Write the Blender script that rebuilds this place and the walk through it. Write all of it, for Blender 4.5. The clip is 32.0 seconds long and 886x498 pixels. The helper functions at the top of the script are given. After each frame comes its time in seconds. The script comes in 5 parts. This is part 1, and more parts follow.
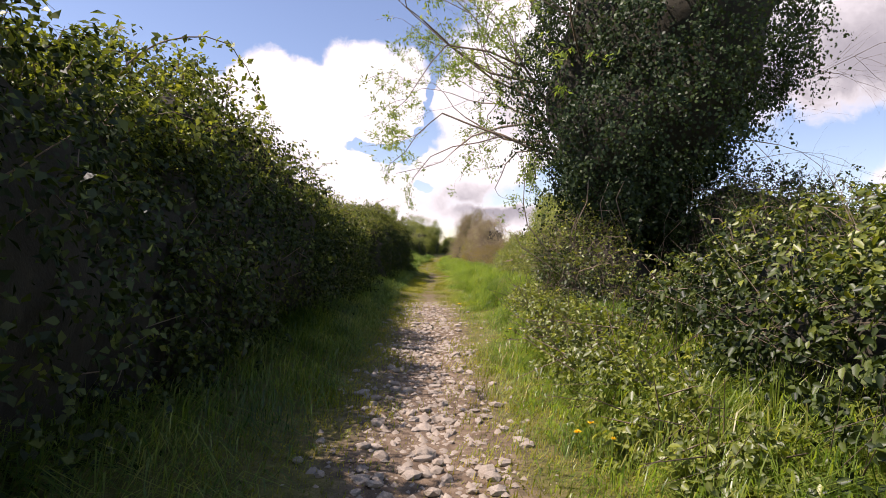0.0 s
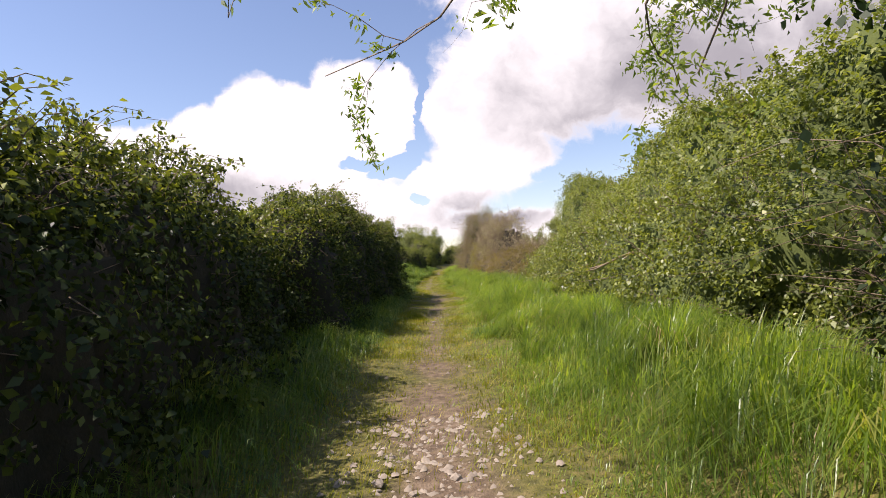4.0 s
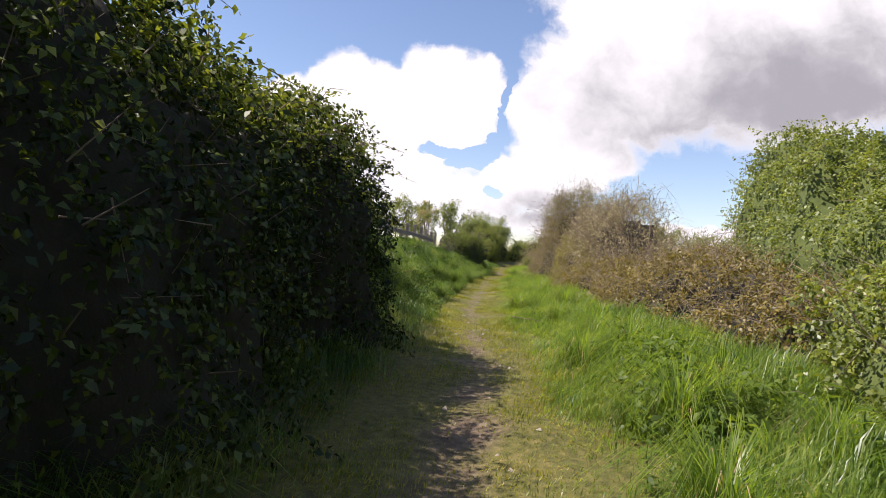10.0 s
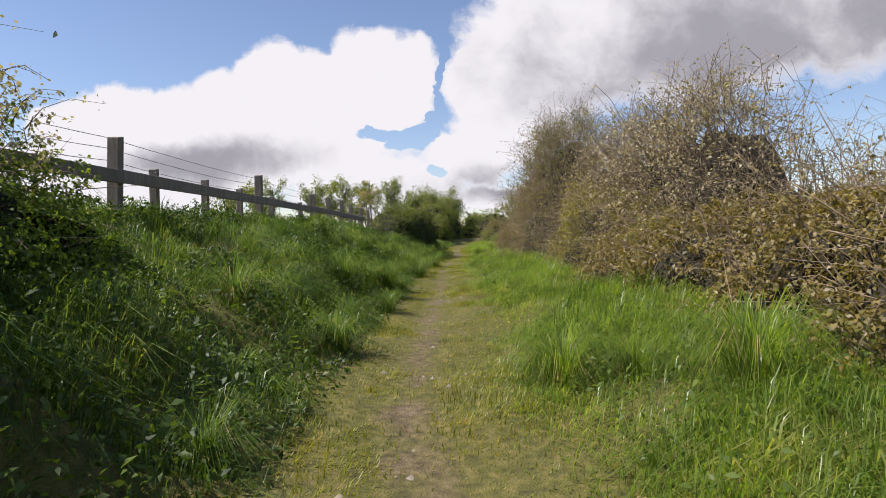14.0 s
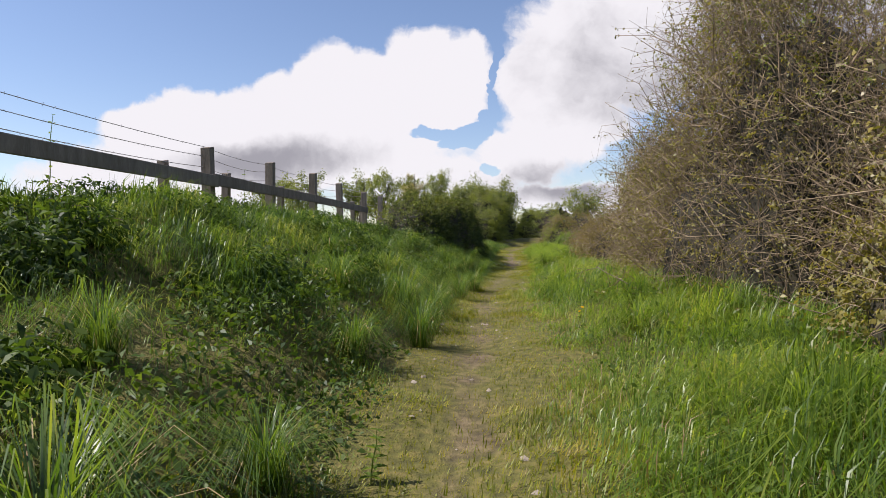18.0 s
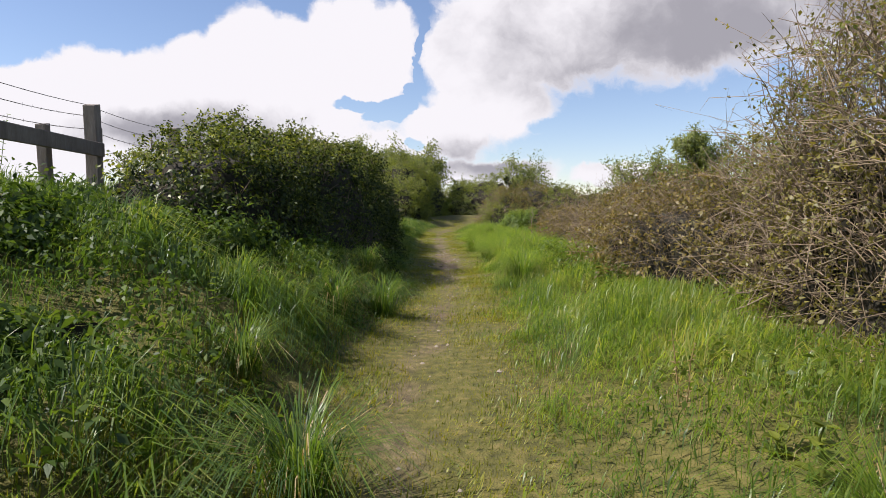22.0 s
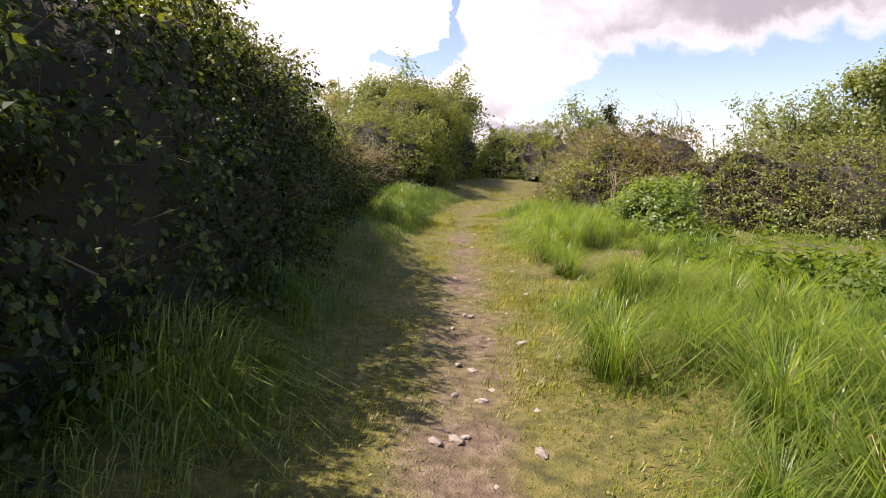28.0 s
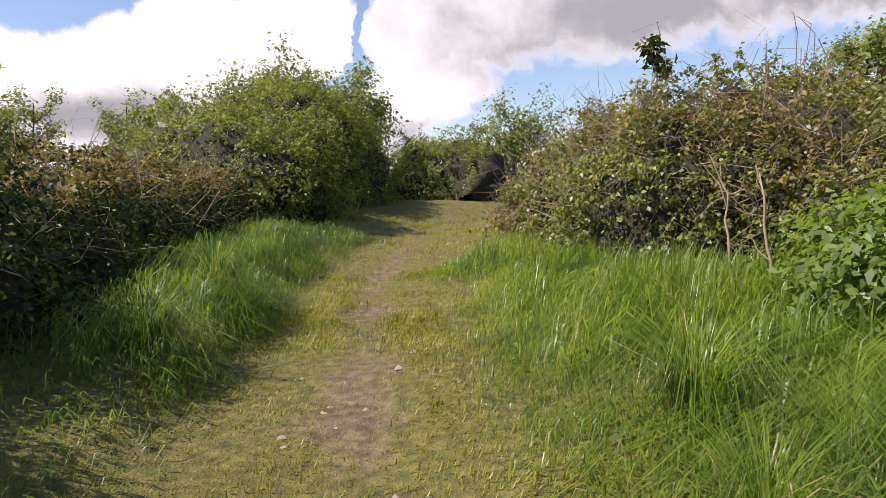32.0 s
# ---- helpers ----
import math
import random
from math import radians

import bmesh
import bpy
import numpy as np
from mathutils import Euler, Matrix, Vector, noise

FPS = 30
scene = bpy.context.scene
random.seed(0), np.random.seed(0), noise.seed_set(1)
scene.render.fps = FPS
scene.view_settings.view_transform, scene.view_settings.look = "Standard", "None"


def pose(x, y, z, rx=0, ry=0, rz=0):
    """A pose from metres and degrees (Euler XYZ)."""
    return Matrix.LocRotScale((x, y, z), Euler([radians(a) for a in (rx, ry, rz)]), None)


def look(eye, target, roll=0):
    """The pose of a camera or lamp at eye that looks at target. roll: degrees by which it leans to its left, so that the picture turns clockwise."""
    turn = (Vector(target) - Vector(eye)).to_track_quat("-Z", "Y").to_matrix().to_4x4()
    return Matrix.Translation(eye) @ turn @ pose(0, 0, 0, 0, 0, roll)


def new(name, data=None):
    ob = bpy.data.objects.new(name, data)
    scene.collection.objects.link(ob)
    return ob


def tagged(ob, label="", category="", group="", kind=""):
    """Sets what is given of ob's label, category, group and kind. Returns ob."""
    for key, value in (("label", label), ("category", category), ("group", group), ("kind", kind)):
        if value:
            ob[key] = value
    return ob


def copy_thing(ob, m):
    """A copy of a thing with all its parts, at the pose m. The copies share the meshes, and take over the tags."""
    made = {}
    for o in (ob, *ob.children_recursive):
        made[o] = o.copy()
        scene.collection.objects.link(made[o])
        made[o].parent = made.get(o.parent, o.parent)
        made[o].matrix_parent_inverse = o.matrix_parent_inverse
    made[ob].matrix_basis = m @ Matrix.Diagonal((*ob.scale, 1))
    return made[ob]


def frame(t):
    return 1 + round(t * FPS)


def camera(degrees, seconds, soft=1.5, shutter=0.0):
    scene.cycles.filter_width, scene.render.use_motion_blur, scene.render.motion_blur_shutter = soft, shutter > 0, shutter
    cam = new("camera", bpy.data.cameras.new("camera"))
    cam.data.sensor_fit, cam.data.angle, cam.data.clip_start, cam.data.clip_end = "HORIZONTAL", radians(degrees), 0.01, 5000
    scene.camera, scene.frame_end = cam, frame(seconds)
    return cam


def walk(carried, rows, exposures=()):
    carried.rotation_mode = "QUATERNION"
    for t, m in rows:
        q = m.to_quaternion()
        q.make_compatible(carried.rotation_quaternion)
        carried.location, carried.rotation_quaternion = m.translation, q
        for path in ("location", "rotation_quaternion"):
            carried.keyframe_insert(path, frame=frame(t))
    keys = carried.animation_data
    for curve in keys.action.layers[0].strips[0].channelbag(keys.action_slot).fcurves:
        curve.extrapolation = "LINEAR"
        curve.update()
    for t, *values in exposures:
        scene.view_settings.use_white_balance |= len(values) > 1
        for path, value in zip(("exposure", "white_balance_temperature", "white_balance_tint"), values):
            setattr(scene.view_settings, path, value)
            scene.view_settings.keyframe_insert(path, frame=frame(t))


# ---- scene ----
cam = camera(72.6, 32.0, soft=0.75)
PATH = [
    (0, (-0.000, 0.000, 1.118), (0.021, 2.000, 1.124), 1.65),
    (0.5, (0.011, 1.184, 1.134), (0.090, 3.178, 1.270), -1.64),
    (1, (0.062, 2.184, 1.098), (0.079, 4.183, 1.135), 1.96),
    (1.5, (0.078, 3.299, 1.094), (0.204, 5.292, 1.200), 2.13),
    (2, (0.087, 4.428, 1.089), (0.048, 6.428, 1.099), 1.08),
    (2.5, (0.079, 5.614, 1.089), (0.110, 7.613, 1.022), -2.46),
    (3, (0.063, 6.753, 1.092), (0.149, 8.751, 1.096), -1.07),
    (3.5, (0.002, 7.845, 1.080), (0.014, 9.844, 1.123), -3.40),
    (5.5, (-0.081, 12.387, 1.136), (-0.027, 14.386, 1.115), -0.26),
    (6, (-0.060, 13.565, 1.103), (0.009, 15.562, 1.029), 1.09),
    (6.5, (-0.035, 14.701, 1.100), (0.096, 16.696, 1.024), 0.58),
    (7, (0.015, 15.823, 1.113), (-0.084, 17.813, 0.946), 1.09),
    (7.5, (0.046, 17.027, 1.130), (-0.007, 19.020, 0.972), -2.62),
    (8, (0.061, 18.135, 1.107), (-0.114, 20.123, 0.974), 1.12),
    (8.5, (0.032, 19.238, 1.099), (0.053, 21.231, 0.933), 1.37),
    (9, (-0.003, 20.391, 1.136), (-0.095, 22.386, 1.032), 2.11),
    (9.5, (-0.001, 21.454, 1.140), (-0.074, 23.452, 1.131), 1.92),
    (10, (0.021, 22.515, 1.131), (-0.177, 24.506, 1.141), 5.09),
    (10.5, (0.012, 23.638, 1.098), (-0.131, 25.633, 1.114), 0.74),
    (11, (-0.009, 24.783, 1.059), (-0.147, 26.777, 1.118), 0.32),
    (11.5, (-0.081, 25.977, 1.054), (-0.179, 27.975, 1.062), -1.31),
    (12, (-0.128, 27.140, 1.055), (-0.293, 29.133, 1.082), -0.26),
    (12.5, (-0.212, 28.309, 1.062), (-0.375, 30.302, 1.121), 0.99),
    (13, (-0.282, 29.432, 1.072), (-0.502, 31.419, 1.090), -0.81),
    (13.5, (-0.330, 30.564, 1.046), (-0.449, 32.559, 0.962), -4.30),
    (14, (-0.296, 31.648, 1.057), (-0.331, 33.647, 1.010), -1.05),
    (14.5, (-0.246, 32.609, 1.068), (-0.302, 34.608, 1.058), -3.20),
    (16.5, (-0.181, 37.009, 1.109), (-0.239, 39.006, 1.019), 2.37),
    (17, (-0.198, 38.248, 1.115), (-0.309, 40.245, 1.108), 4.55),
    (17.5, (-0.254, 39.376, 1.075), (-0.321, 41.370, 0.934), -2.58),
    (18, (-0.326, 40.666, 1.072), (-0.534, 42.655, 1.024), -0.72),
    (18.5, (-0.375, 41.669, 1.093), (-0.409, 43.666, 1.005), -2.09),
    (19, (-0.366, 42.840, 1.119), (-0.494, 44.835, 1.110), -0.58),
    (19.5, (-0.347, 44.104, 1.116), (-0.364, 46.103, 1.152), 0.82),
    (20, (-0.366, 45.377, 1.102), (-0.588, 47.365, 1.083), 0.65),
    (20.5, (-0.464, 46.531, 1.062), (-0.671, 48.520, 1.002), 1.65),
    (21, (-0.550, 47.694, 1.069), (-0.867, 49.668, 1.023), 2.86),
    (21.5, (-0.545, 48.714, 1.098), (-0.528, 50.710, 0.968), -4.44),
    (22, (-0.455, 49.860, 1.126), (-0.411, 51.855, 0.993), 0.16),
    (22.5, (-0.413, 50.964, 1.142), (-0.294, 52.957, 1.014), -1.92),
    (23, (-0.359, 52.034, 1.130), (-0.344, 54.028, 0.972), -4.33),
    (23.5, (-0.356, 53.201, 1.100), (-0.299, 55.190, 0.903), -1.25),
    (24, (-0.320, 54.301, 1.067), (-0.216, 56.286, 0.844), -2.48),
    (24.5, (-0.328, 55.312, 1.048), (-0.147, 57.293, 0.842), -1.57),
    (26.5, (-0.273, 59.462, 1.111), (-0.125, 61.444, 0.885), 0.41),
    (27, (-0.236, 60.527, 1.104), (-0.272, 62.509, 0.843), 0.56),
    (27.5, (-0.196, 61.602, 1.109), (-0.163, 63.585, 0.850), 2.22),
    (28, (-0.195, 62.605, 1.124), (-0.240, 64.586, 0.856), 2.43),
    (28.5, (-0.212, 63.665, 1.121), (-0.172, 65.648, 0.861), -0.40),
    (29, (-0.175, 64.730, 1.105), (-0.145, 66.716, 0.876), -0.80),
    (29.5, (-0.121, 65.763, 1.065), (0.024, 67.751, 0.896), -0.28),
    (30, (-0.090, 66.580, 1.074), (-0.070, 68.575, 0.940), -0.52),
    (30.5, (-0.052, 67.370, 1.096), (0.257, 69.339, 0.935), -1.80),
    (31, (-0.015, 68.093, 1.105), (0.286, 70.064, 0.958), -0.42),
    (31.5, (0.000, 68.687, 1.082), (0.244, 70.657, 0.839), 0.69),
    (32, (-0.002, 69.285, 1.078), (0.215, 71.263, 0.880), -1.41),
]
walk(cam, [(t, look(eye, target, roll)) for t, eye, target, roll in PATH],
     exposures=[(0.0, 0.76, 6950, 29), (6.0, 0.72, 6900, 25), (9.0, 0.75, 6850, 25), (11.0, 0.58, 6600, 20), (13.5, 0.42, 6600, 20), (22.0, 0.48, 6600, 20), (24.0, 0.6, 6600, 22),
               (27.0, 0.98, 7000, 30), (28.0, 1.0, 7050, 30), (29.0, 0.75, 7050, 30), (30.0, 0.55, 6800, 24), (32.0, 0.65, 6800, 24)])

# ---------------------------------------------------------------- sky and sun
SUN_TO = Vector((-0.97, -0.10, 1.30)).normalized()      # towards the sun


def make_world():
    w = bpy.data.worlds.new("sky")
    scene.world = w
    w.use_nodes = True
    nt = w.node_tree
    nt.nodes.clear()
    add, link = nt.nodes.new, nt.links.new

    def math(op, a, b=None, c=None, clamp=False):
        n = add("ShaderNodeMath")
        n.operation, n.use_clamp = op, clamp
        for i, v in enumerate((a, b, c)):
            if v is None:
                continue
            if isinstance(v, (int, float)):
                n.inputs[i].default_value = v
            else:
                link(v, n.inputs[i])
        return n.outputs[0]

    def vmath(op, a, b=None):
        n = add("ShaderNodeVectorMath")
        n.operation = op
        for i, v in enumerate((a, b)):
            if v is None:
                continue
            if isinstance(v, tuple):
                n.inputs[i].default_value = v
            else:
                link(v, n.inputs[i])
        return n.outputs["Value"] if op == "LENGTH" else n.outputs["Vector"]

    def smooth(x, lo, hi):
        n = add("ShaderNodeMapRange")
        n.interpolation_type = "SMOOTHSTEP"
        link(x, n.inputs[0])
        n.inputs[1].default_value, n.inputs[2].default_value = lo, hi
        return n.outputs[0]

    def noise_tex(vec, scale, detail, rough=0.5):
        n = add("ShaderNodeTexNoise")
        link(vec, n.inputs["Vector"])
        n.inputs["Scale"].default_value, n.inputs["Detail"].default_value, n.inputs["Roughness"].default_value = scale, detail, rough
        return n

    def mix(f, a, b):
        n = add("ShaderNodeMix")
        n.data_type = "RGBA"
        if isinstance(f, float):
            n.inputs[0].default_value = f
        else:
            link(f, n.inputs[0])
        for i, v in ((6, a), (7, b)):
            if isinstance(v, tuple):
                n.inputs[i].default_value = v
            else:
                link(v, n.inputs[i])
        return n.outputs[2]

    sky = add("ShaderNodeTexSky")
    sky.sky_type, sky.sun_disc = "NISHITA", False
    sky.sun_elevation = math_asin(SUN_TO.z)
    sky.sun_rotation = math_atan2(SUN_TO.x, SUN_TO.y)
    sky.air_density, sky.dust_density, sky.ozone_density = 1.0, 0.2, 2.5

    tc = add("ShaderNodeTexCoord")
    sep = add("ShaderNodeSeparateXYZ")
    link(tc.outputs["Generated"], sep.inputs[0])
    ahead = math("MAXIMUM", sep.outputs[1], 0.08)
    uv = add("ShaderNodeCombineXYZ")
    link(math("DIVIDE", sep.outputs[0], ahead), uv.inputs[0])
    link(math("DIVIDE", sep.outputs[2], ahead), uv.inputs[1])
    p = uv.outputs[0]
    # billows push the outline about at three sizes
    n1 = noise_tex(p, 7.0, 6.0, 0.6)
    bend = vmath("MULTIPLY", vmath("SUBTRACT", n1.outputs["Color"], (0.5, 0.5, 0.5)), (0.10, 0.085, 0.0))
    pw = vmath("ADD", p, bend)

    def blobs(rows):
        out = None
        for u, v, ru, rv in rows:
            d = vmath("LENGTH", vmath("MULTIPLY", vmath("SUBTRACT", pw, (u, v, 0)), (1 / ru, 1 / rv, 0)))
            b = math("SUBTRACT", 1.0, d)
            out = b if out is None else math("SMOOTH_MAX", out, b, 0.12)
        return out

    cloud = blobs(CLOUD_PUFFS)
    gaps = blobs(CLOUD_GAPS)
    field = math("SUBTRACT", cloud, math("MULTIPLY", math("MAXIMUM", gaps, 0.0), 1.6))
    fine = noise_tex(pw, 26.0, 5.0, 0.6)
    field = math("ADD", field, math("MULTIPLY", math("SUBTRACT", fine.outputs[0], 0.5), 0.45))
    mask = smooth(field, -0.08, 0.2)
    # elsewhere in the sky: broken cumulus
    n3 = noise_tex(tc.outputs["Generated"], 2.2, 6.0, 0.55)
    rest = smooth(n3.outputs[0], 0.55, 0.64)
    front = smooth(sep.outputs[1], 0.30, 0.55)
    cover = math("ADD", math("MULTIPLY", mask, front), math("MULTIPLY", rest, math("SUBTRACT", 1.0, front)))
    # grey undersides
    soft = noise_tex(p, 4.5, 5.0, 0.55)
    grey = math("ADD", blobs(CLOUD_GREYS), math("MULTIPLY", math("SUBTRACT", soft.outputs[0], 0.5), 1.3))
    billow = noise_tex(pw, 11.0, 5.0, 0.6)
    grey = math("ADD", grey, math("MULTIPLY", math("SUBTRACT", billow.outputs[0], 0.5), 1.3))
    grey = smooth(grey, -0.5, 0.75)
    grey = math("MULTIPLY", grey, smooth(field, -0.05, 0.35))
    white = mix(grey, CLOUD_WHITE, CLOUD_GREY)
    sc = add("ShaderNodeVectorMath")
    sc.operation = "SCALE"
    link(sky.outputs[0], sc.inputs[0])
    sc.inputs["Scale"].default_value = SKY_STRENGTH
    out = mix(cover, sc.outputs[0], white)
    bg = add("ShaderNodeBackground")
    link(out, bg.inputs[0])
    bg.inputs[1].default_value = 1.0
    wo = add("ShaderNodeOutputWorld")
    link(bg.outputs[0], wo.inputs[0])


math_asin, math_atan2 = math.asin, math.atan2
SKY_STRENGTH = 0.105
CLOUD_WHITE, CLOUD_GREY = (0.645, 0.67, 0.68, 1), (0.27, 0.28, 0.305, 1)
# centre and half-size, as sideways and upward slope of the line of sight when facing along the lane
CLOUD_PUFFS = [
    (-0.14, 0.285, 0.07, 0.068), (-0.075, 0.265, 0.058, 0.065), (-0.225, 0.26, 0.085, 0.058), (-0.30, 0.272, 0.055, 0.06), (-0.37, 0.232, 0.07, 0.055),
    (-0.45, 0.205, 0.09, 0.058), (-0.55, 0.205, 0.09, 0.056), (-0.64, 0.19, 0.08, 0.045), (-0.2, 0.2, 0.17, 0.055), (-0.35, 0.14, 0.3, 0.07), (-0.09, 0.215, 0.065, 0.05),
    (-0.6, 0.11, 0.28, 0.07), (-0.12, 0.08, 0.16, 0.05), (0.03, 0.125, 0.09, 0.045), (0.10, 0.165, 0.11, 0.06), (0.07, 0.25, 0.085, 0.085), (0.17, 0.30, 0.17, 0.12),
    (0.21, 0.40, 0.15, 0.13), (0.38, 0.34, 0.28, 0.14), (0.60, 0.40, 0.30, 0.15), (0.85, 0.47, 0.35, 0.20), (0.36, 0.53, 0.40, 0.18), (0.11, 0.42, 0.05, 0.05),
    (0.29, 0.055, 0.055, 0.022), (0.35, 0.07, 0.05, 0.02), (0.10, 0.06, 0.12, 0.03), (0.92, 0.14, 0.2, 0.05)]
CLOUD_GAPS = [(-0.012, 0.275, 0.008, 0.03), (-0.02, 0.225, 0.009, 0.032), (-0.03, 0.185, 0.013, 0.024), (-0.115, 0.163, 0.058, 0.012), (-0.075, 0.147, 0.04, 0.014),
              (-0.05, 0.163, 0.03, 0.02), (-0.03, 0.108, 0.022, 0.012), (0.30, 0.13, 0.14, 0.022)]
CLOUD_GREYS = [(0.50, 0.27, 0.36, 0.13), (0.80, 0.33, 0.42, 0.12), (1.0, 0.42, 0.3, 0.16), (-0.42, 0.13, 0.15, 0.03), (0.30, 0.21, 0.16, 0.06), (0.11, 0.08, 0.14, 0.03)]
make_world()
sun = new("sun", bpy.data.lights.new("sun", "SUN"))
sun.data.energy, sun.data.angle, sun.data.color = 5.0, radians(0.55), (1.0, 0.94, 0.84)
sun.matrix_world = look(SUN_TO * 100, (0, 0, 0))


# ---------------------------------------------------------------- materials
def ramp_nodes(nt, fac, stops):
    r = nt.nodes.new("ShaderNodeValToRGB")
    while len(r.color_ramp.elements) > 1:
        r.color_ramp.elements.remove(r.color_ramp.elements[0])
    r.color_ramp.elements[0].position, r.color_ramp.elements[0].color = stops[0][0], (*stops[0][1], 1)
    for pos, col in stops[1:]:
        e = r.color_ramp.elements.new(pos)
        e.color = (*col, 1)
    nt.links.new(fac, r.inputs[0])
    return r.outputs[0]


def foliage(name, stops, through_light=0.45, gloss=0.45, patch=1.2, sheen=0.03, blotch=0.9):
    """Leaves or blades: a colour by leaf and by patch, light passing through, a waxy sheen."""
    m = bpy.data.materials.new(name)
    m.use_nodes = True
    nt = m.node_tree
    nt.nodes.clear()
    add, link = nt.nodes.new, nt.links.new
    geo, tc = add("ShaderNodeNewGeometry"), add("ShaderNodeTexCoord")
    n = add("ShaderNodeTexNoise")
    n.inputs["Scale"].default_value, n.inputs["Detail"].default_value = patch, 3
    link(tc.outputs["Object"], n.inputs["Vector"])
    a = add("ShaderNodeMath")
    a.operation = "MULTIPLY_ADD"
    link(n.outputs[0], a.inputs[0])
    a.inputs[1].default_value = blotch
    b = add("ShaderNodeMath")
    b.operation = "MULTIPLY_ADD"
    link(geo.outputs["Random Per Island"], b.inputs[0])
    b.inputs[1].default_value, b.inputs[2].default_value = 0.62, -0.26 - 0.5 * (blotch - 0.9)
    link(b.outputs[0], a.inputs[2])
    col = ramp_nodes(nt, a.outputs[0], stops)
    dif, tr, gl = add("ShaderNodeBsdfDiffuse"), add("ShaderNodeBsdfTranslucent"), add("ShaderNodeBsdfGlossy")
    link(col, dif.inputs[0])
    warm = add("ShaderNodeMix")
    warm.data_type, warm.blend_type = "RGBA", "MULTIPLY"
    warm.inputs[0].default_value = 1.0
    link(col, warm.inputs[6])
    warm.inputs[7].default_value = (1.5, 1.45, 0.6, 1)
    link(warm.outputs[2], tr.inputs[0])
    gl.inputs["Roughness"].default_value = gloss
    gl.inputs["Color"].default_value = (0.9, 0.95, 1.0, 1)
    m1, m2 = add("ShaderNodeMixShader"), add("ShaderNodeMixShader")
    m1.inputs[0].default_value = through_light
    link(dif.outputs[0], m1.inputs[1]), link(tr.outputs[0], m1.inputs[2])
    m2.inputs[0].default_value = sheen
    link(m1.outputs[0], m2.inputs[1]), link(gl.outputs[0], m2.inputs[2])
    o = add("ShaderNodeOutputMaterial")
    link(m2.outputs[0], o.inputs[0])
    return m


def rough_mat(name, stops, scale=8.0, rough=0.85, bump=0.4, stretch=(1, 1, 1), detail=8):
    """Bark, wood, stone, soil: two sizes of noise for colour, fine relief."""
    m = bpy.data.materials.new(name)
    m.use_nodes = True
    nt = m.node_tree
    add, link = nt.nodes.new, nt.links.new
    bs = nt.nodes["Principled BSDF"]
    tc, mp = add("ShaderNodeTexCoord"), add("ShaderNodeMapping")
    mp.inputs["Scale"].default_value = stretch
    link(tc.outputs["Object"], mp.inputs[0])
    big, small = add("ShaderNodeTexNoise"), add("ShaderNodeTexNoise")
    big.inputs["Scale"].default_value, small.inputs["Scale"].default_value = scale, scale * 7
    big.inputs["Detail"].default_value, small.inputs["Detail"].default_value = detail, 4
    info = add("ShaderNodeObjectInfo")
    geo = add("ShaderNodeNewGeometry")
    link(mp.outputs[0], big.inputs["Vector"]), link(mp.outputs[0], small.inputs["Vector"])
    s = add("ShaderNodeMath")
    s.operation = "MULTIPLY_ADD"
    link(small.outputs[0], s.inputs[0])
    s.inputs[1].default_value = 0.5
    link(big.outputs[0], s.inputs[2])
    s2 = add("ShaderNodeMath")
    s2.operation = "MULTIPLY_ADD"
    link(geo.outputs["Random Per Island"], s2.inputs[0])
    s2.inputs[1].default_value = 0.22
    link(s.outputs[0], s2.inputs[2])
    s3 = add("ShaderNodeMath")
    s3.operation = "MULTIPLY_ADD"
    link(info.outputs["Random"], s3.inputs[0])
    s3.inputs[1].default_value = 0.2
    link(s2.outputs[0], s3.inputs[2])
    s4 = add("ShaderNodeMath")
    s4.operation = "MULTIPLY_ADD"
    link(s3.outputs[0], s4.inputs[0])
    s4.inputs[1].default_value, s4.inputs[2].default_value = 0.8, -0.26
    link(ramp_nodes(nt, s4.outputs[0], stops), bs.inputs["Base Color"])
    bs.inputs["Roughness"].default_value = rough
    bp = add("ShaderNodeBump")
    bp.inputs["Strength"].default_value, bp.inputs["Distance"].default_value = bump, 0.01
    link(s.outputs[0], bp.inputs["Height"])
    link(bp.outputs[0], bs.inputs["Normal"])
    return m


# hedge leaf is darkened as face shade; its sunlit tops use bramble leaf
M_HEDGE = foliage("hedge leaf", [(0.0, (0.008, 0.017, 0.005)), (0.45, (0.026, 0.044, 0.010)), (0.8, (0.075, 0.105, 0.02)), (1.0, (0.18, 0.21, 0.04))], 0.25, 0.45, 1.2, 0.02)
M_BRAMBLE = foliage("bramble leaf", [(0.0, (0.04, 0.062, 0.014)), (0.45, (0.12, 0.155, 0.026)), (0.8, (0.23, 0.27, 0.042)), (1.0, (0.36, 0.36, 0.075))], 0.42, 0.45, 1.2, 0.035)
M_IVY = foliage("ivy leaf", [(0.0, (0.010, 0.022, 0.008)), (0.5, (0.022, 0.042, 0.013)), (1.0, (0.06, 0.09, 0.022))], 0.18, 0.45, 1.2, 0.016)
M_FRESH = foliage("young leaf", [(0.0, (0.09, 0.15, 0.03)), (0.5, (0.15, 0.23, 0.045)), (1.0, (0.26, 0.32, 0.07))], 0.55, 0.5)
M_WILLOW = foliage("willow leaf", [(0.0, (0.075, 0.10, 0.025)), (0.5, (0.165, 0.21, 0.045)), (1.0, (0.28, 0.31, 0.08))], 0.45, 0.5)
M_RUSTY = foliage("rusty leaf", [(0.0, (0.07, 0.06, 0.018)), (0.4, (0.155, 0.135, 0.032)), (0.75, (0.25, 0.185, 0.055)), (1.0, (0.28, 0.26, 0.07))], 0.35, 0.5)
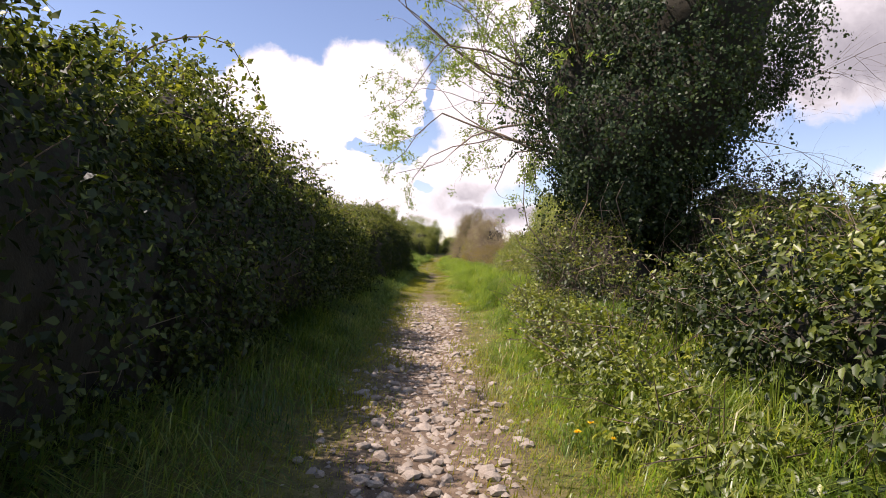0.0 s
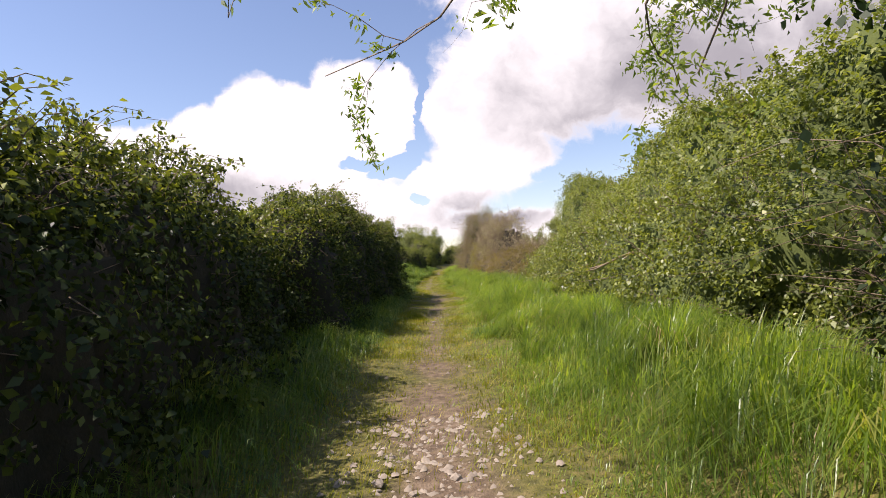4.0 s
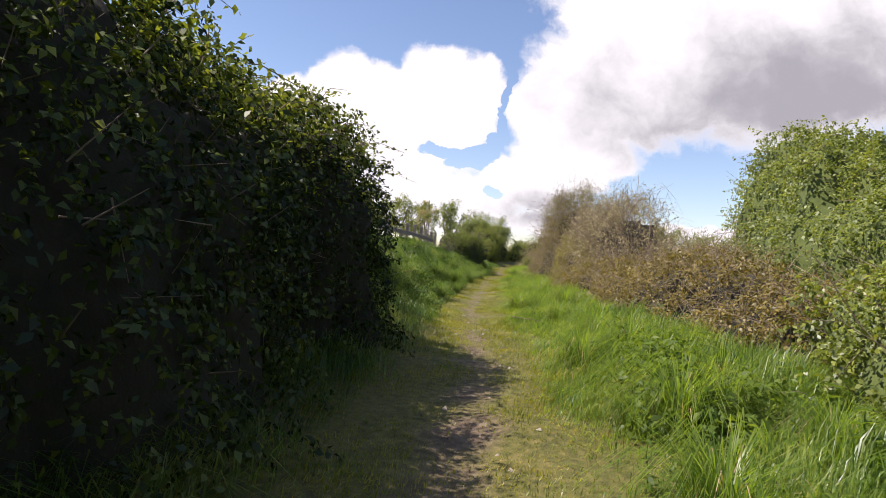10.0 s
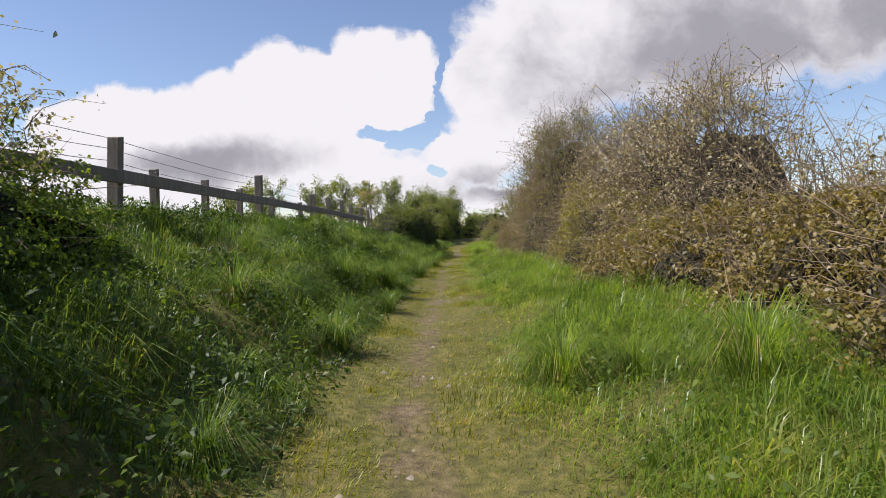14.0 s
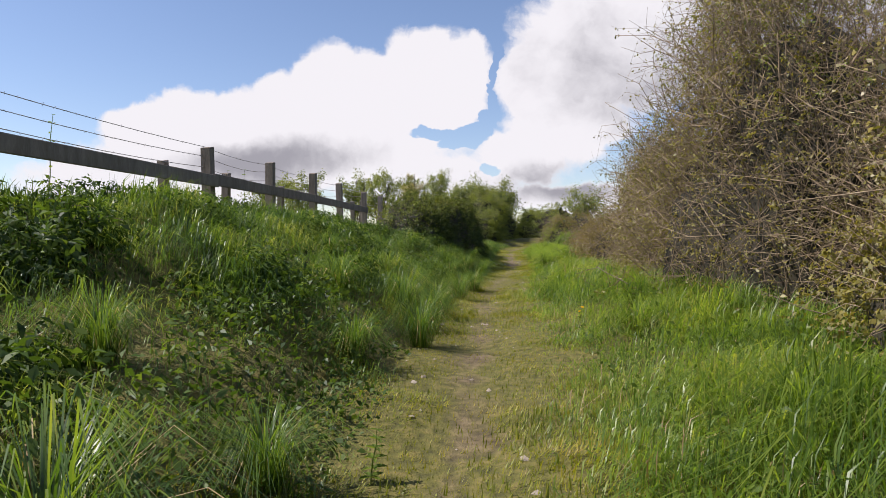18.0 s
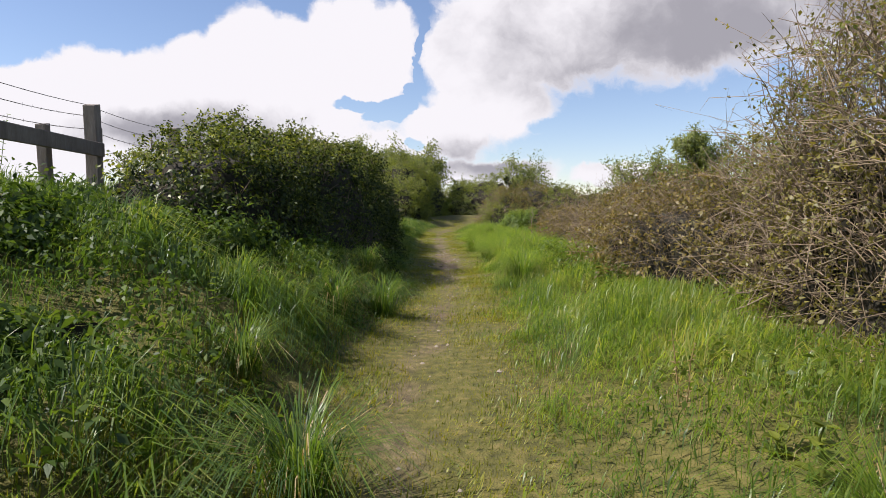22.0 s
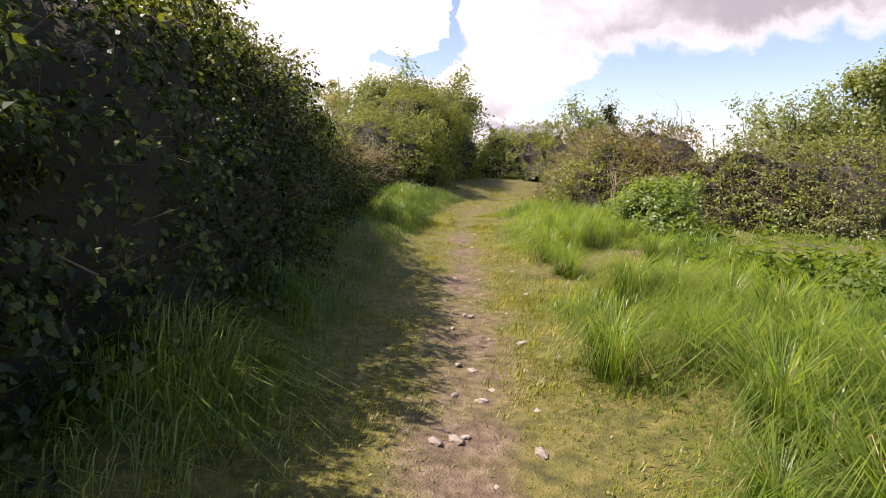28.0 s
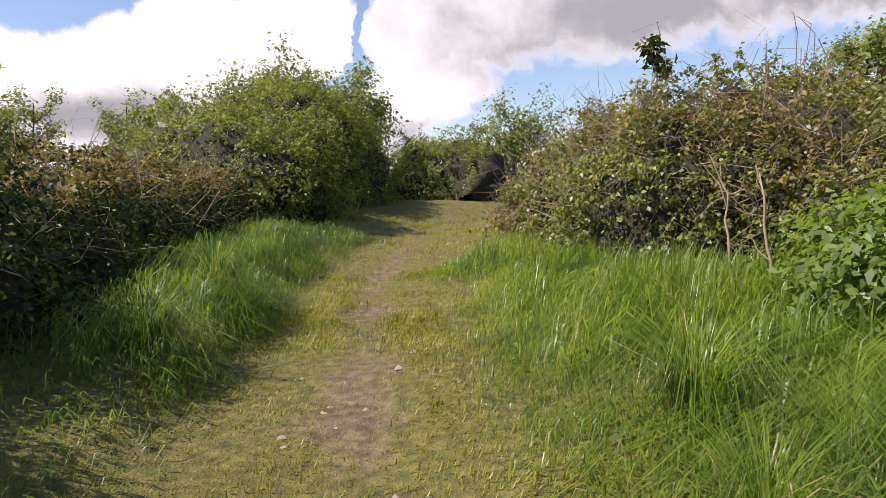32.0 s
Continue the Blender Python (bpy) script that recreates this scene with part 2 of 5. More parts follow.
M_BUDS = foliage("bud and blossom", [(0.0, (0.16, 0.14, 0.06)), (0.5, (0.38, 0.34, 0.20)), (1.0, (0.55, 0.51, 0.38))], 0.35, 0.6)
M_NETTLE = foliage("weed leaf", [(0.0, (0.05, 0.09, 0.018)), (0.5, (0.11, 0.175, 0.03)), (1.0, (0.19, 0.26, 0.045))], 0.50, 0.5, 1.2, 0.014)
M_DARK_WEED = foliage("dark nettle leaf", [(0.0, (0.02, 0.045, 0.010)), (0.5, (0.055, 0.105, 0.018)), (1.0, (0.13, 0.195, 0.035))], 0.42, 0.5, 1.2, 0.02)
M_GRASS = foliage("tall grass", [(0.0, (0.045, 0.095, 0.016)), (0.4, (0.125, 0.215, 0.03)), (0.75, (0.23, 0.31, 0.05)), (1.0, (0.38, 0.37, 0.12))], 0.62, 0.4, 1.1, 0.03, 1.4)
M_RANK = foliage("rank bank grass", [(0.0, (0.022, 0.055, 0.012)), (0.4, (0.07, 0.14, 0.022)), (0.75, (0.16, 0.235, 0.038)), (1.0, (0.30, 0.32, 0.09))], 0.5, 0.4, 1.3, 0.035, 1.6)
M_LAWN = foliage("short grass", [(0.0, (0.085, 0.12, 0.009)), (0.45, (0.19, 0.225, 0.014)), (0.8, (0.30, 0.285, 0.026)), (1.0, (0.40, 0.32, 0.08))], 0.42, 0.5, 2.6, 0.03, 1.7)
M_THORN = foliage("thorn leaf", [(0.0, (0.10, 0.10, 0.028)), (0.5, (0.20, 0.185, 0.045)), (1.0, (0.33, 0.29, 0.09))], 0.42, 0.5)
M_STRAW = foliage("dead grass", [(0.0, (0.18, 0.13, 0.06)), (0.5, (0.34, 0.26, 0.13)), (1.0, (0.50, 0.42, 0.25))], 0.3, 0.6)
M_TWIG = rough_mat("twig bark", [(0.0, (0.05, 0.038, 0.026)), (0.5, (0.14, 0.105, 0.07)), (1.0, (0.30, 0.245, 0.18))], 6)
M_CANE = rough_mat("dead cane", [(0.0, (0.10, 0.072, 0.045)), (0.5, (0.235, 0.18, 0.115)), (1.0, (0.46, 0.385, 0.275))], 6)
M_BARK = rough_mat("tree bark", [(0.0, (0.03, 0.025, 0.018)), (0.5, (0.09, 0.075, 0.055)), (1.0, (0.19, 0.165, 0.125))], 5, stretch=(2, 2, 0.5), bump=0.8)
# near-black, so that inner shells pass for deep shade between the stems
M_CORE = rough_mat("old stems darkened with inner shade", [(0.0, (0.008, 0.008, 0.005)), (0.5, (0.02, 0.019, 0.010)), (1.0, (0.05, 0.04, 0.023))], 9, 0.95, 1.0)
M_CORE_GREEN = rough_mat("matted green stems", [(0.0, (0.03, 0.045, 0.010)), (0.5, (0.065, 0.09, 0.018)), (1.0, (0.11, 0.13, 0.03))], 9, 0.95, 1.0)
M_WOOD = rough_mat("weathered fence timber", [(0.0, (0.07, 0.055, 0.042)), (0.5, (0.17, 0.145, 0.12)), (1.0, (0.30, 0.27, 0.23))], 5, stretch=(3, 3, 0.6), bump=0.6)
M_STONE = rough_mat("path stone", [(0.0, (0.12, 0.10, 0.078)), (0.5, (0.27, 0.235, 0.185)), (1.0, (0.46, 0.42, 0.36))], 12, 0.8, 0.5)
M_WIRE = rough_mat("galvanised wire", [(0.0, (0.10, 0.09, 0.085)), (1.0, (0.30, 0.28, 0.27))], 30, 0.5, 0.1)
M_YELLOW = foliage("dandelion petal", [(0.0, (0.75, 0.50, 0.01)), (1.0, (0.85, 0.66, 0.03))], 0.3, 0.6)


def ground_mat():
    """Soil on the trodden line, turf beside it, by the wear stored on the ground sheet."""
    m = bpy.data.materials.new("soil and turf")
    m.use_nodes = True
    nt = m.node_tree
    add, link = nt.nodes.new, nt.links.new
    bs = nt.nodes["Principled BSDF"]
    at, tc = add("ShaderNodeAttribute"), add("ShaderNodeTexCoord")
    at.attribute_name = "wear"
    n1, n2, n3 = add("ShaderNodeTexNoise"), add("ShaderNodeTexNoise"), add("ShaderNodeTexNoise")
    for n, s, d in ((n1, 1.6, 6), (n2, 14, 6), (n3, 90, 3)):
        n.inputs["Scale"].default_value, n.inputs["Detail"].default_value = s, d
        link(tc.outputs["Object"], n.inputs["Vector"])
    soil = ramp_nodes(nt, n2.outputs[0], [(0.25, (0.06, 0.042, 0.026)), (0.5, (0.13, 0.093, 0.058)), (0.75, (0.22, 0.17, 0.115))])
    turf = ramp_nodes(nt, n2.outputs[0], [(0.25, (0.045, 0.046, 0.010)), (0.5, (0.10, 0.098, 0.018)), (0.75, (0.18, 0.15, 0.045))])
    f = add("ShaderNodeMath")
    f.operation = "MULTIPLY_ADD"
    link(n1.outputs[0], f.inputs[0])
    f.inputs[1].default_value = 1.1
    off = add("ShaderNodeMath")
    off.operation = "SUBTRACT"
    link(at.outputs["Fac"], off.inputs[0])
    off.inputs[1].default_value = 0.48
    link(off.outputs[0], f.inputs[2])
    mr = add("ShaderNodeMapRange")
    link(f.outputs[0], mr.inputs[0])
    mr.inputs[1].default_value, mr.inputs[2].default_value = 0.35, 0.7
    mx = add("ShaderNodeMix")
    mx.data_type = "RGBA"
    link(mr.outputs[0], mx.inputs[0])
    link(turf, mx.inputs[6]), link(soil, mx.inputs[7])
    link(mx.outputs[2], bs.inputs["Base Color"])
    bs.inputs["Roughness"].default_value = 0.95
    h = add("ShaderNodeMath")
    h.operation = "MULTIPLY_ADD"
    link(n3.outputs[0], h.inputs[0])
    h.inputs[1].default_value = 0.5
    link(n2.outputs[0], h.inputs[2])
    bp = add("ShaderNodeBump")
    bp.inputs["Strength"].default_value, bp.inputs["Distance"].default_value = 0.9, 0.03
    link(h.outputs[0], bp.inputs["Height"])
    link(bp.outputs[0], bs.inputs["Normal"])
    return m


M_GROUND = ground_mat()


# ---------------------------------------------------------------- mesh tools
def fast_mesh(name, verts, faces, mat, smooth=False):
    """A mesh from arrays: faces all of one size."""
    verts, faces = np.asarray(verts, np.float32), np.asarray(faces, np.int32)
    me = bpy.data.meshes.new(name)
    k = faces.shape[1]
    me.vertices.add(len(verts))
    me.vertices.foreach_set("co", verts.ravel())
    me.loops.add(faces.size)
    me.loops.foreach_set("vertex_index", faces.ravel())
    me.polygons.add(len(faces))
    me.polygons.foreach_set("loop_start", np.arange(0, faces.size, k, dtype=np.int32))
    me.polygons.foreach_set("loop_total", np.full(len(faces), k, np.int32))
    if smooth:
        me.polygons.foreach_set("use_smooth", np.ones(len(faces), bool))
    me.materials.append(mat)
    me.update(calc_edges=True)
    return me


def thing(name, label, category, at=(0, 0, 0), group="", kind=""):
    ob = new(name)
    ob.location = at
    return tagged(ob, label, category, group, kind)


def part(name, mesh, parent, label="", kind=""):
    """One mesh under a thing or a part; the mesh is in the parent's own coordinates."""
    ob = new(name, mesh)
    ob.parent = parent
    return tagged(ob, label, kind=kind)


def unit(v):
    return v / np.maximum(np.linalg.norm(v, axis=-1, keepdims=True), 1e-9)


def lump(p, scale, seed=0):
    """Smooth noise from -1 to 1 at an array of points."""
    q = np.asarray(p, float) * scale + seed * 17.3
    i = np.floor(q).astype(np.int64)
    f = q - i
    f = f * f * (3 - 2 * f)
    out = 0.0
    for dx in (0, 1):
        for dy in (0, 1):
            for dz in (0, 1):
                h = (i[..., 0] + dx) * 374761393 + (i[..., 1] + dy) * 668265263 + (i[..., 2] + dz) * 2147483647 + seed * 974711
                h = (h ^ (h >> 13)) * 1274126177
                h = ((h ^ (h >> 16)) & 0xFFFF) / 32767.5 - 1
                w = (f[..., 0] if dx else 1 - f[..., 0]) * (f[..., 1] if dy else 1 - f[..., 1]) * (f[..., 2] if dz else 1 - f[..., 2])
                out = out + h * w
    return out


def leaf_arrays(pos, nor, size, rng, droop=0.35, slim=0.62, fine=False):
    """Leaves as folded blades: four or six corners each."""
    n = len(pos)
    nor = unit(nor + rng.normal(0, 0.55, (n, 3)))
    ax = unit(np.cross(nor, rng.normal(0, 1, (n, 3))))
    ax = unit(ax + np.array([0, 0, -droop]))
    side = unit(np.cross(ax, nor))
    up = np.cross(side, ax)
    s = (size * rng.uniform(0.6, 1.35, n))[:, None]
    w = s * slim * 0.5
    if not fine:
        v = np.stack([pos, pos + ax * s * 0.45 + side * w + up * s * 0.12, pos + ax * s - up * s * 0.10, pos + ax * s * 0.45 - side * w + up * s * 0.12], 1)
        return v.reshape(-1, 3), np.arange(4 * n).reshape(-1, 4)
    v = np.stack([pos, pos + ax * s * 0.28 + side * w * 0.95 + up * s * 0.10, pos + ax * s * 0.68 + side * w * 0.72 + up * s * 0.07, pos + ax * s - up * s * 0.12,
                  pos + ax * s * 0.68 - side * w * 0.72 + up * s * 0.07, pos + ax * s * 0.28 - side * w * 0.95 + up * s * 0.10], 1)
    b = np.arange(n)[:, None] * 6
    f = np.concatenate([b + np.array([[0, 1, 2, 3]]), b + np.array([[3, 4, 5, 0]])], 1).reshape(-1, 4)
    return v.reshape(-1, 3), f


def tube_arrays(lines, radii, sides=3):
    """Tapered tubes along polylines: lines (n, k, 3), radii (n, k)."""
    lines, radii = np.asarray(lines, float), np.asarray(radii, float)
    n, k, _ = lines.shape
    d = unit(np.gradient(lines, axis=1))
    ref = np.where(np.abs(d[..., 2:3]) > 0.9, np.array([1.0, 0, 0]), np.array([0, 0, 1.0]))
    a = unit(np.cross(d, ref))
    b = np.cross(d, a)
    ang = np.arange(sides) * 2 * np.pi / sides
    ring = a[:, :, None] * np.cos(ang)[None, None, :, None] + b[:, :, None] * np.sin(ang)[None, None, :, None]
    v = lines[:, :, None] + ring * radii[:, :, None, None]
    base = (np.arange(n) * k * sides)[:, None, None] + (np.arange(k - 1) * sides)[None, :, None]
    j = np.arange(sides)[None, None, :]
    j2 = (j + 1) % sides
    f = np.stack([base + j, base + j2, base + sides + j2, base + sides + j], -1)
    return v.reshape(-1, 3), f.reshape(-1, 4)


def join_arrays(some):
    vs, fs, o = [], [], 0
    for v, f in some:
        vs.append(v), fs.append(f + o)
        o += len(v)
    return np.concatenate(vs), np.concatenate(fs)


def blade_arrays(pos, height, width, rng, lean=0.45, wind=(0.15, 0.05)):
    """Grass blades: four corners, bent over at the tip."""
    n = len(pos)
    a = 5.0 * lump(pos, 2.3, 51) + 2.5 * lump(pos, 5.5, 52) + rng.normal(0, 0.9, n)      # neighbours lean together
    d = np.stack([np.cos(a), np.sin(a), np.zeros(n)], 1)
    s = np.stack([-np.sin(a), np.cos(a), np.zeros(n)], 1)
    h = height[:, None]
    ln = h * np.minimum(np.abs(rng.normal(0, lean, n)) + 0.08, 1.5)[:, None]
    off = d * ln + np.array([[*wind, 0]]) * h
    w = (width * rng.uniform(0.6, 1.3, n))[:, None] / 2
    up = np.array([[0, 0, 1.0]])
    mid = pos + up * h * np.clip(0.74 - 0.12 * ln / h, 0.35, 0.74) + off * 0.38
    tip = pos + up * h * np.clip(1.05 - 0.72 * ln / h, 0.12, 1) + off
    v = np.stack([pos, mid - s * w, mid + s * w, tip], 1)
    b = (np.arange(n) * 4)[:, None]
    f = np.concatenate([b + np.array([[0, 2, 1]]), b + np.array([[1, 2, 3]])], 1)
    return v.reshape(-1, 3), f.reshape(-1, 3)


# ---------------------------------------------------------------- the lie of the land
LANE_Y = [-25, 0, 7, 12, 17, 25, 29, 32, 35, 38, 44, 50, 53.5, 56, 58, 62, 66, 72, 76, 81.9, 85.2, 88.6, 108.9]
LANE_X = [0, 0, -0.05, -0.12, -0.2, -0.14, -0.12, -0.35, -0.55, -0.62, -0.58, -0.68, -0.62, -0.4, -0.2, -0.12, -0.08, -0.14, -0.08, 0.88, 2.65, 5.19, 20.42]


def lane(y):
    return np.interp(y, LANE_Y, LANE_X)


def step(v, a, b):
    t = np.clip((np.asarray(v, float) - a) / (b - a), 0, 1)
    return t * t * (3 - 2 * t)


def land(x, y):
    """Height of the ground."""
    x, y = np.asarray(x, float), np.asarray(y, float)
    o = x - lane(y)
    z = 0.25 * step(y, 71.22, 85.24)
    bank = step(y, 29.5, 34.5) * (1 - 0.75 * step(y, 56, 61))
    toe = np.interp(y, [30, 36, 42, 48], [0.3, 0.5, 0.25, 0.0])      # the bank stands further off where it begins
    z = z + bank * (0.36 * step(-o - toe, 0.6, 1.25) + 0.9 * step(-o - toe, 0.95, 3.3)) + (1 - bank) * 0.15 * step(-o, 0.75, 1.6)
    z = z + 0.19 * step(o, 0.85, 2.0)
    p = np.stack([x, y, 0 * x], -1)
    z = z + bank * step(-o, 0.6, 1.0) * (1 - step(-o, 2.6, 3.4)) * (0.40 * (0.3 - np.abs(lump(p, 0.8, 8))) + 0.12 * lump(p, 0.5, 10) + 0.10 * lump(p, 2.4, 9))
    calm = 1 - step(np.abs(o), 4, 30)
    z = z + calm * (0.035 * lump(p, 0.9, 3) + 0.018 * lump(p, 3.1, 4)) + 0.05 * lump(p, 0.35, 5) * step(np.abs(o), 0.5, 2)
    z = z - 0.05 * np.exp(-(o / 0.35) ** 2)
    return z


def spread(lo, a, b, hi, fine, grow=1.22):
    inner = np.arange(a, b + fine / 2, fine)
    out, d, v = [], fine, b
    while v < hi:
        d *= grow
        v += d
        out.append(v)
    left, d, v = [], fine, a
    while v > lo:
        d *= grow
        v -= d
        left.append(v)
    return np.concatenate([left[::-1], inner, out])


def build_ground():
    xs, ys = spread(-1500, -5.0, 4.4, 1500, 0.2), spread(-1500, -0.5, 75.09, 1500, 0.25)
    gx, gy = np.meshgrid(xs, ys)
    v = np.stack([gx, gy, land(gx, gy)], -1).reshape(-1, 3)
    n, k = len(ys), len(xs)
    i = (np.arange(n - 1)[:, None] * k + np.arange(k - 1)[None]).ravel()
    me = fast_mesh("ground", v, np.stack([i, i + 1, i + k + 1, i + k], 1), M_GROUND, True)
    o = v[:, 0] - lane(v[:, 1])
    width = np.interp(v[:, 1], [0, 9.7, 17.18, 24.19, 35.18, 52.11, 63.21, 69.36, 76.78], [0.63, 0.51, 0.32, 0.36, 0.24, 0.24, 0.36, 0.36, 0.3])
    wear = np.exp(-(o / width) ** 2)
    side = np.exp(-((v[:, 1] - 69.75 - 0.42 * (v[:, 0] - 1)) / 0.28) ** 2) * step(v[:, 0], 0.2, 1.4)   # the little side path
    strong = np.interp(v[:, 1], [0, 10.85, 15.89, 24.19, 31.6, 58.13, 61.98, 75.09], [1, 0.92, 0.55, 0.62, 0.5, 0.42, 0.66, 0.5])
    at = me.attributes.new("wear", "FLOAT", "POINT")
    at.data.foreach_set("value", np.clip(np.maximum(wear * strong, side * 0.5), 0, 1).astype(np.float32))
    return tagged(new("ground", me), "grassy lane floor with a trodden earth line", "ground", kind="structure")


GROUND = build_ground()


# ---------------------------------------------------------------- hedges and bushes
def profile(rows, s, th, lean=0.0, round_end=0.9):
    """A point and outward normal on a hedge's skin. rows: x of the face, y, height, depth (negative: the body lies towards -x)."""
    rows = np.asarray(rows, float)
    run = np.r_[0, np.cumsum(np.hypot(np.diff(rows[:, 0]), np.diff(rows[:, 1])))]
    q = s * run[-1]
    x, y, h, d = (np.interp(q, run, rows[:, k]) for k in range(4))
    end = np.minimum(q, run[-1] - q)
    cap = np.clip(end / round_end, 0.02, 1) ** 0.5
    c, sn = np.cos(th), np.sin(th)
    cx, sz = np.sign(c) * np.abs(c) ** 0.7, np.abs(sn) ** 0.7
    px = x + d / 2 - d / 2 * cx * cap - np.sign(d) * lean * (sz * cap - 0.35)
    z0 = land(x + d * 0.2, y)
    foot = land(px, y)
    pz = foot + (z0 + h * cap - foot) * sz      # the skirt reaches the ground
    nrm = np.stack([-np.sign(d) * c, np.where(q < 0.7, -0.8, np.where(run[-1] - q < 0.7, 0.8, 0.0)), sn], -1)
    return np.stack([px, y, pz], -1), unit(nrm), run[-1]


def skin(rows, s, th, amp, seed, lean=0.0, round_end=0.9):
    p, n, run = profile(rows, s, th, lean, round_end)
    d = amp * (0.75 * lump(p, 0.55, seed) + 1.25 * (0.3 - np.abs(lump(p, 1.15, seed + 1))) + 0.7 * (0.3 - np.abs(lump(p, 2.7, seed + 2))) + 0.2 * lump(p, 5.5, seed + 3))      # rounded billows with creases
    return p + n * d[:, None], n


def hedge(name, label, category, rows, leaves, size, mat, seed, core=M_CORE, amp=0.32, twigs=0, twig_mat=M_TWIG, twig_len=0.5, shoots=0,
          shoot_len=0.8, slim=0.62, fine=False, shell=0.16, reach=1.9, group="", top_mat=None, twig_r=0.004, gaps=0.0, lean=0.0, brush=False, round_end=0.9):
    rng = np.random.default_rng(seed)
    leaves, twigs, size = int(leaves * 0.55), int(twigs * 0.55), size * 1.1
    rows = np.asarray(rows, float)
    mid = rows.mean(0)
    org = np.array([mid[0] + mid[3] / 2, mid[1], float(land(mid[0] + mid[3] / 2, mid[1]))])
    ob = thing(name, label, category, org, group)
    # solid inner shell, its dark colour standing in for the shade inside
    run = np.hypot(np.diff(rows[:, 0]), np.diff(rows[:, 1])).sum()
    ns, nt = max(8, int(run / 0.22)), 15
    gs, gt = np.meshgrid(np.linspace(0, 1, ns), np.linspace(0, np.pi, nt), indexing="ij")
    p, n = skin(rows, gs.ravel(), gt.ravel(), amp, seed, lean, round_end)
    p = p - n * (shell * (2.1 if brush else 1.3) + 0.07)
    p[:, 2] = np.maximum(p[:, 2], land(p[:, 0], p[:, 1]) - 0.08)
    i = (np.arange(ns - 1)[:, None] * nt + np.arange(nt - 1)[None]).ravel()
    part("woody_core", fast_mesh("core", p - org, np.stack([i, i + nt, i + nt + 1, i + 1], 1), core), ob, "solid inner shell, coloured dark as the shade between stems")
    # leaves: a thin inner layer, and sprigs of a dozen that stand out from the skin
    count = leaves // (2 if brush else 1)
    inner, per = count // 3, 12
    s, th = rng.uniform(0, 1, inner), reach * rng.uniform(0, 1, inner) ** 1.3
    p, n = skin(rows, s, th, amp, seed, lean, round_end)
    p = p - n * (shell * rng.uniform(0.5, 1.3, inner))[:, None]
    m = (count - inner) // per
    s, th = rng.uniform(0, 1, m), reach * rng.uniform(0, 1, m) ** 1.3
    q, nq = skin(rows, s, th, amp, seed, lean, round_end)
    if gaps:
        hollow = lump(q, 1.6, seed + 9) + 0.6 * lump(q, 4.0, seed + 8) < gaps - 1
        keep = ~hollow | (rng.uniform(0, 1, m) < 0.6)
        q, nq, hollow = q[keep], nq[keep], hollow[keep]
        q = q - nq * np.where(hollow, shell, 0.0)[:, None]      # in the hollows the leaves sit deeper
    m = len(q)
    d = unit(nq * 0.75 + np.array([0, 0, 0.3]) + rng.normal(0, 0.45, q.shape))
    L = size * rng.uniform(1.6, 5.0, m) * np.where(rng.uniform(0, 1, m) < 0.12, 1.8, 1.0)
    q = q - nq * (rng.exponential(shell * 0.5, m))[:, None]
    f = rng.uniform(0, 1, (m, per))
    q = q[:, None] + d[:, None] * (L[:, None] * f)[..., None] + np.array([0, 0, -0.45]) * (L[:, None] * f ** 2)[..., None] + rng.normal(0, size * 0.42, (m, per, 3))
    p = np.concatenate([p, q.reshape(-1, 3)])
    n = np.concatenate([n, np.repeat(nq * 0.6 + d * 0.3 + np.array([0, 0, 0.45]), per, 0)])
    p[:, 2] = np.maximum(p[:, 2], land(p[:, 0], p[:, 1]) + 0.03)
    if top_mat:      # upward-facing leaves take top_mat, which paints the sun onto the crown
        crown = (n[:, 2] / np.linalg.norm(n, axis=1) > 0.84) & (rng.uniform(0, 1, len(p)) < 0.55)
        part("crown_foliage", fast_mesh("crown foliage", *_shift(leaf_arrays(p[crown], n[crown], size, rng, slim=slim, fine=fine), org), top_mat), ob, "crown leaves given a sunlit colour", kind="stuff")
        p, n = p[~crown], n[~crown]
    part("foliage", fast_mesh("foliage", *_shift(leaf_arrays(p, n, size, rng, slim=slim, fine=fine), org), mat), ob, kind="stuff")
    if twigs:
        s, th = rng.uniform(0, 1, twigs), rng.uniform(0.0, reach, twigs)
        p, n = skin(rows, s, th, amp, seed, lean, round_end)
        d = unit(n * 0.45 + rng.normal(0, 0.55, p.shape) + np.array([0, 0, 0.45])) if brush else unit(n * 0.5 + rng.normal(0, 0.7, p.shape) + np.array([0, 0, 0.25]))
        L = (twig_len * rng.uniform(0.4, 1.5, twigs))[:, None]
        bend = rng.normal(0, 0.16 if twig_mat is M_TWIG else 0.24, p.shape) * L
        a = p - n * (shell * rng.uniform(0.2, 1.6, twigs))[:, None]
        a[:, 2] = np.maximum(a[:, 2], land(a[:, 0], a[:, 1]) + 0.03)
        line = np.stack([a, a + d * L * 0.5 + bend, a + d * L + np.array([0, 0, -0.08]) * L], 1)
        r = twig_r * rng.uniform(0.5, 1.6, twigs)[:, None] * np.array([[1.0, 0.75, 0.35]])
        if not brush and twig_mat is not M_CANE:
            line, r = line[:, ::2], r[:, ::2]
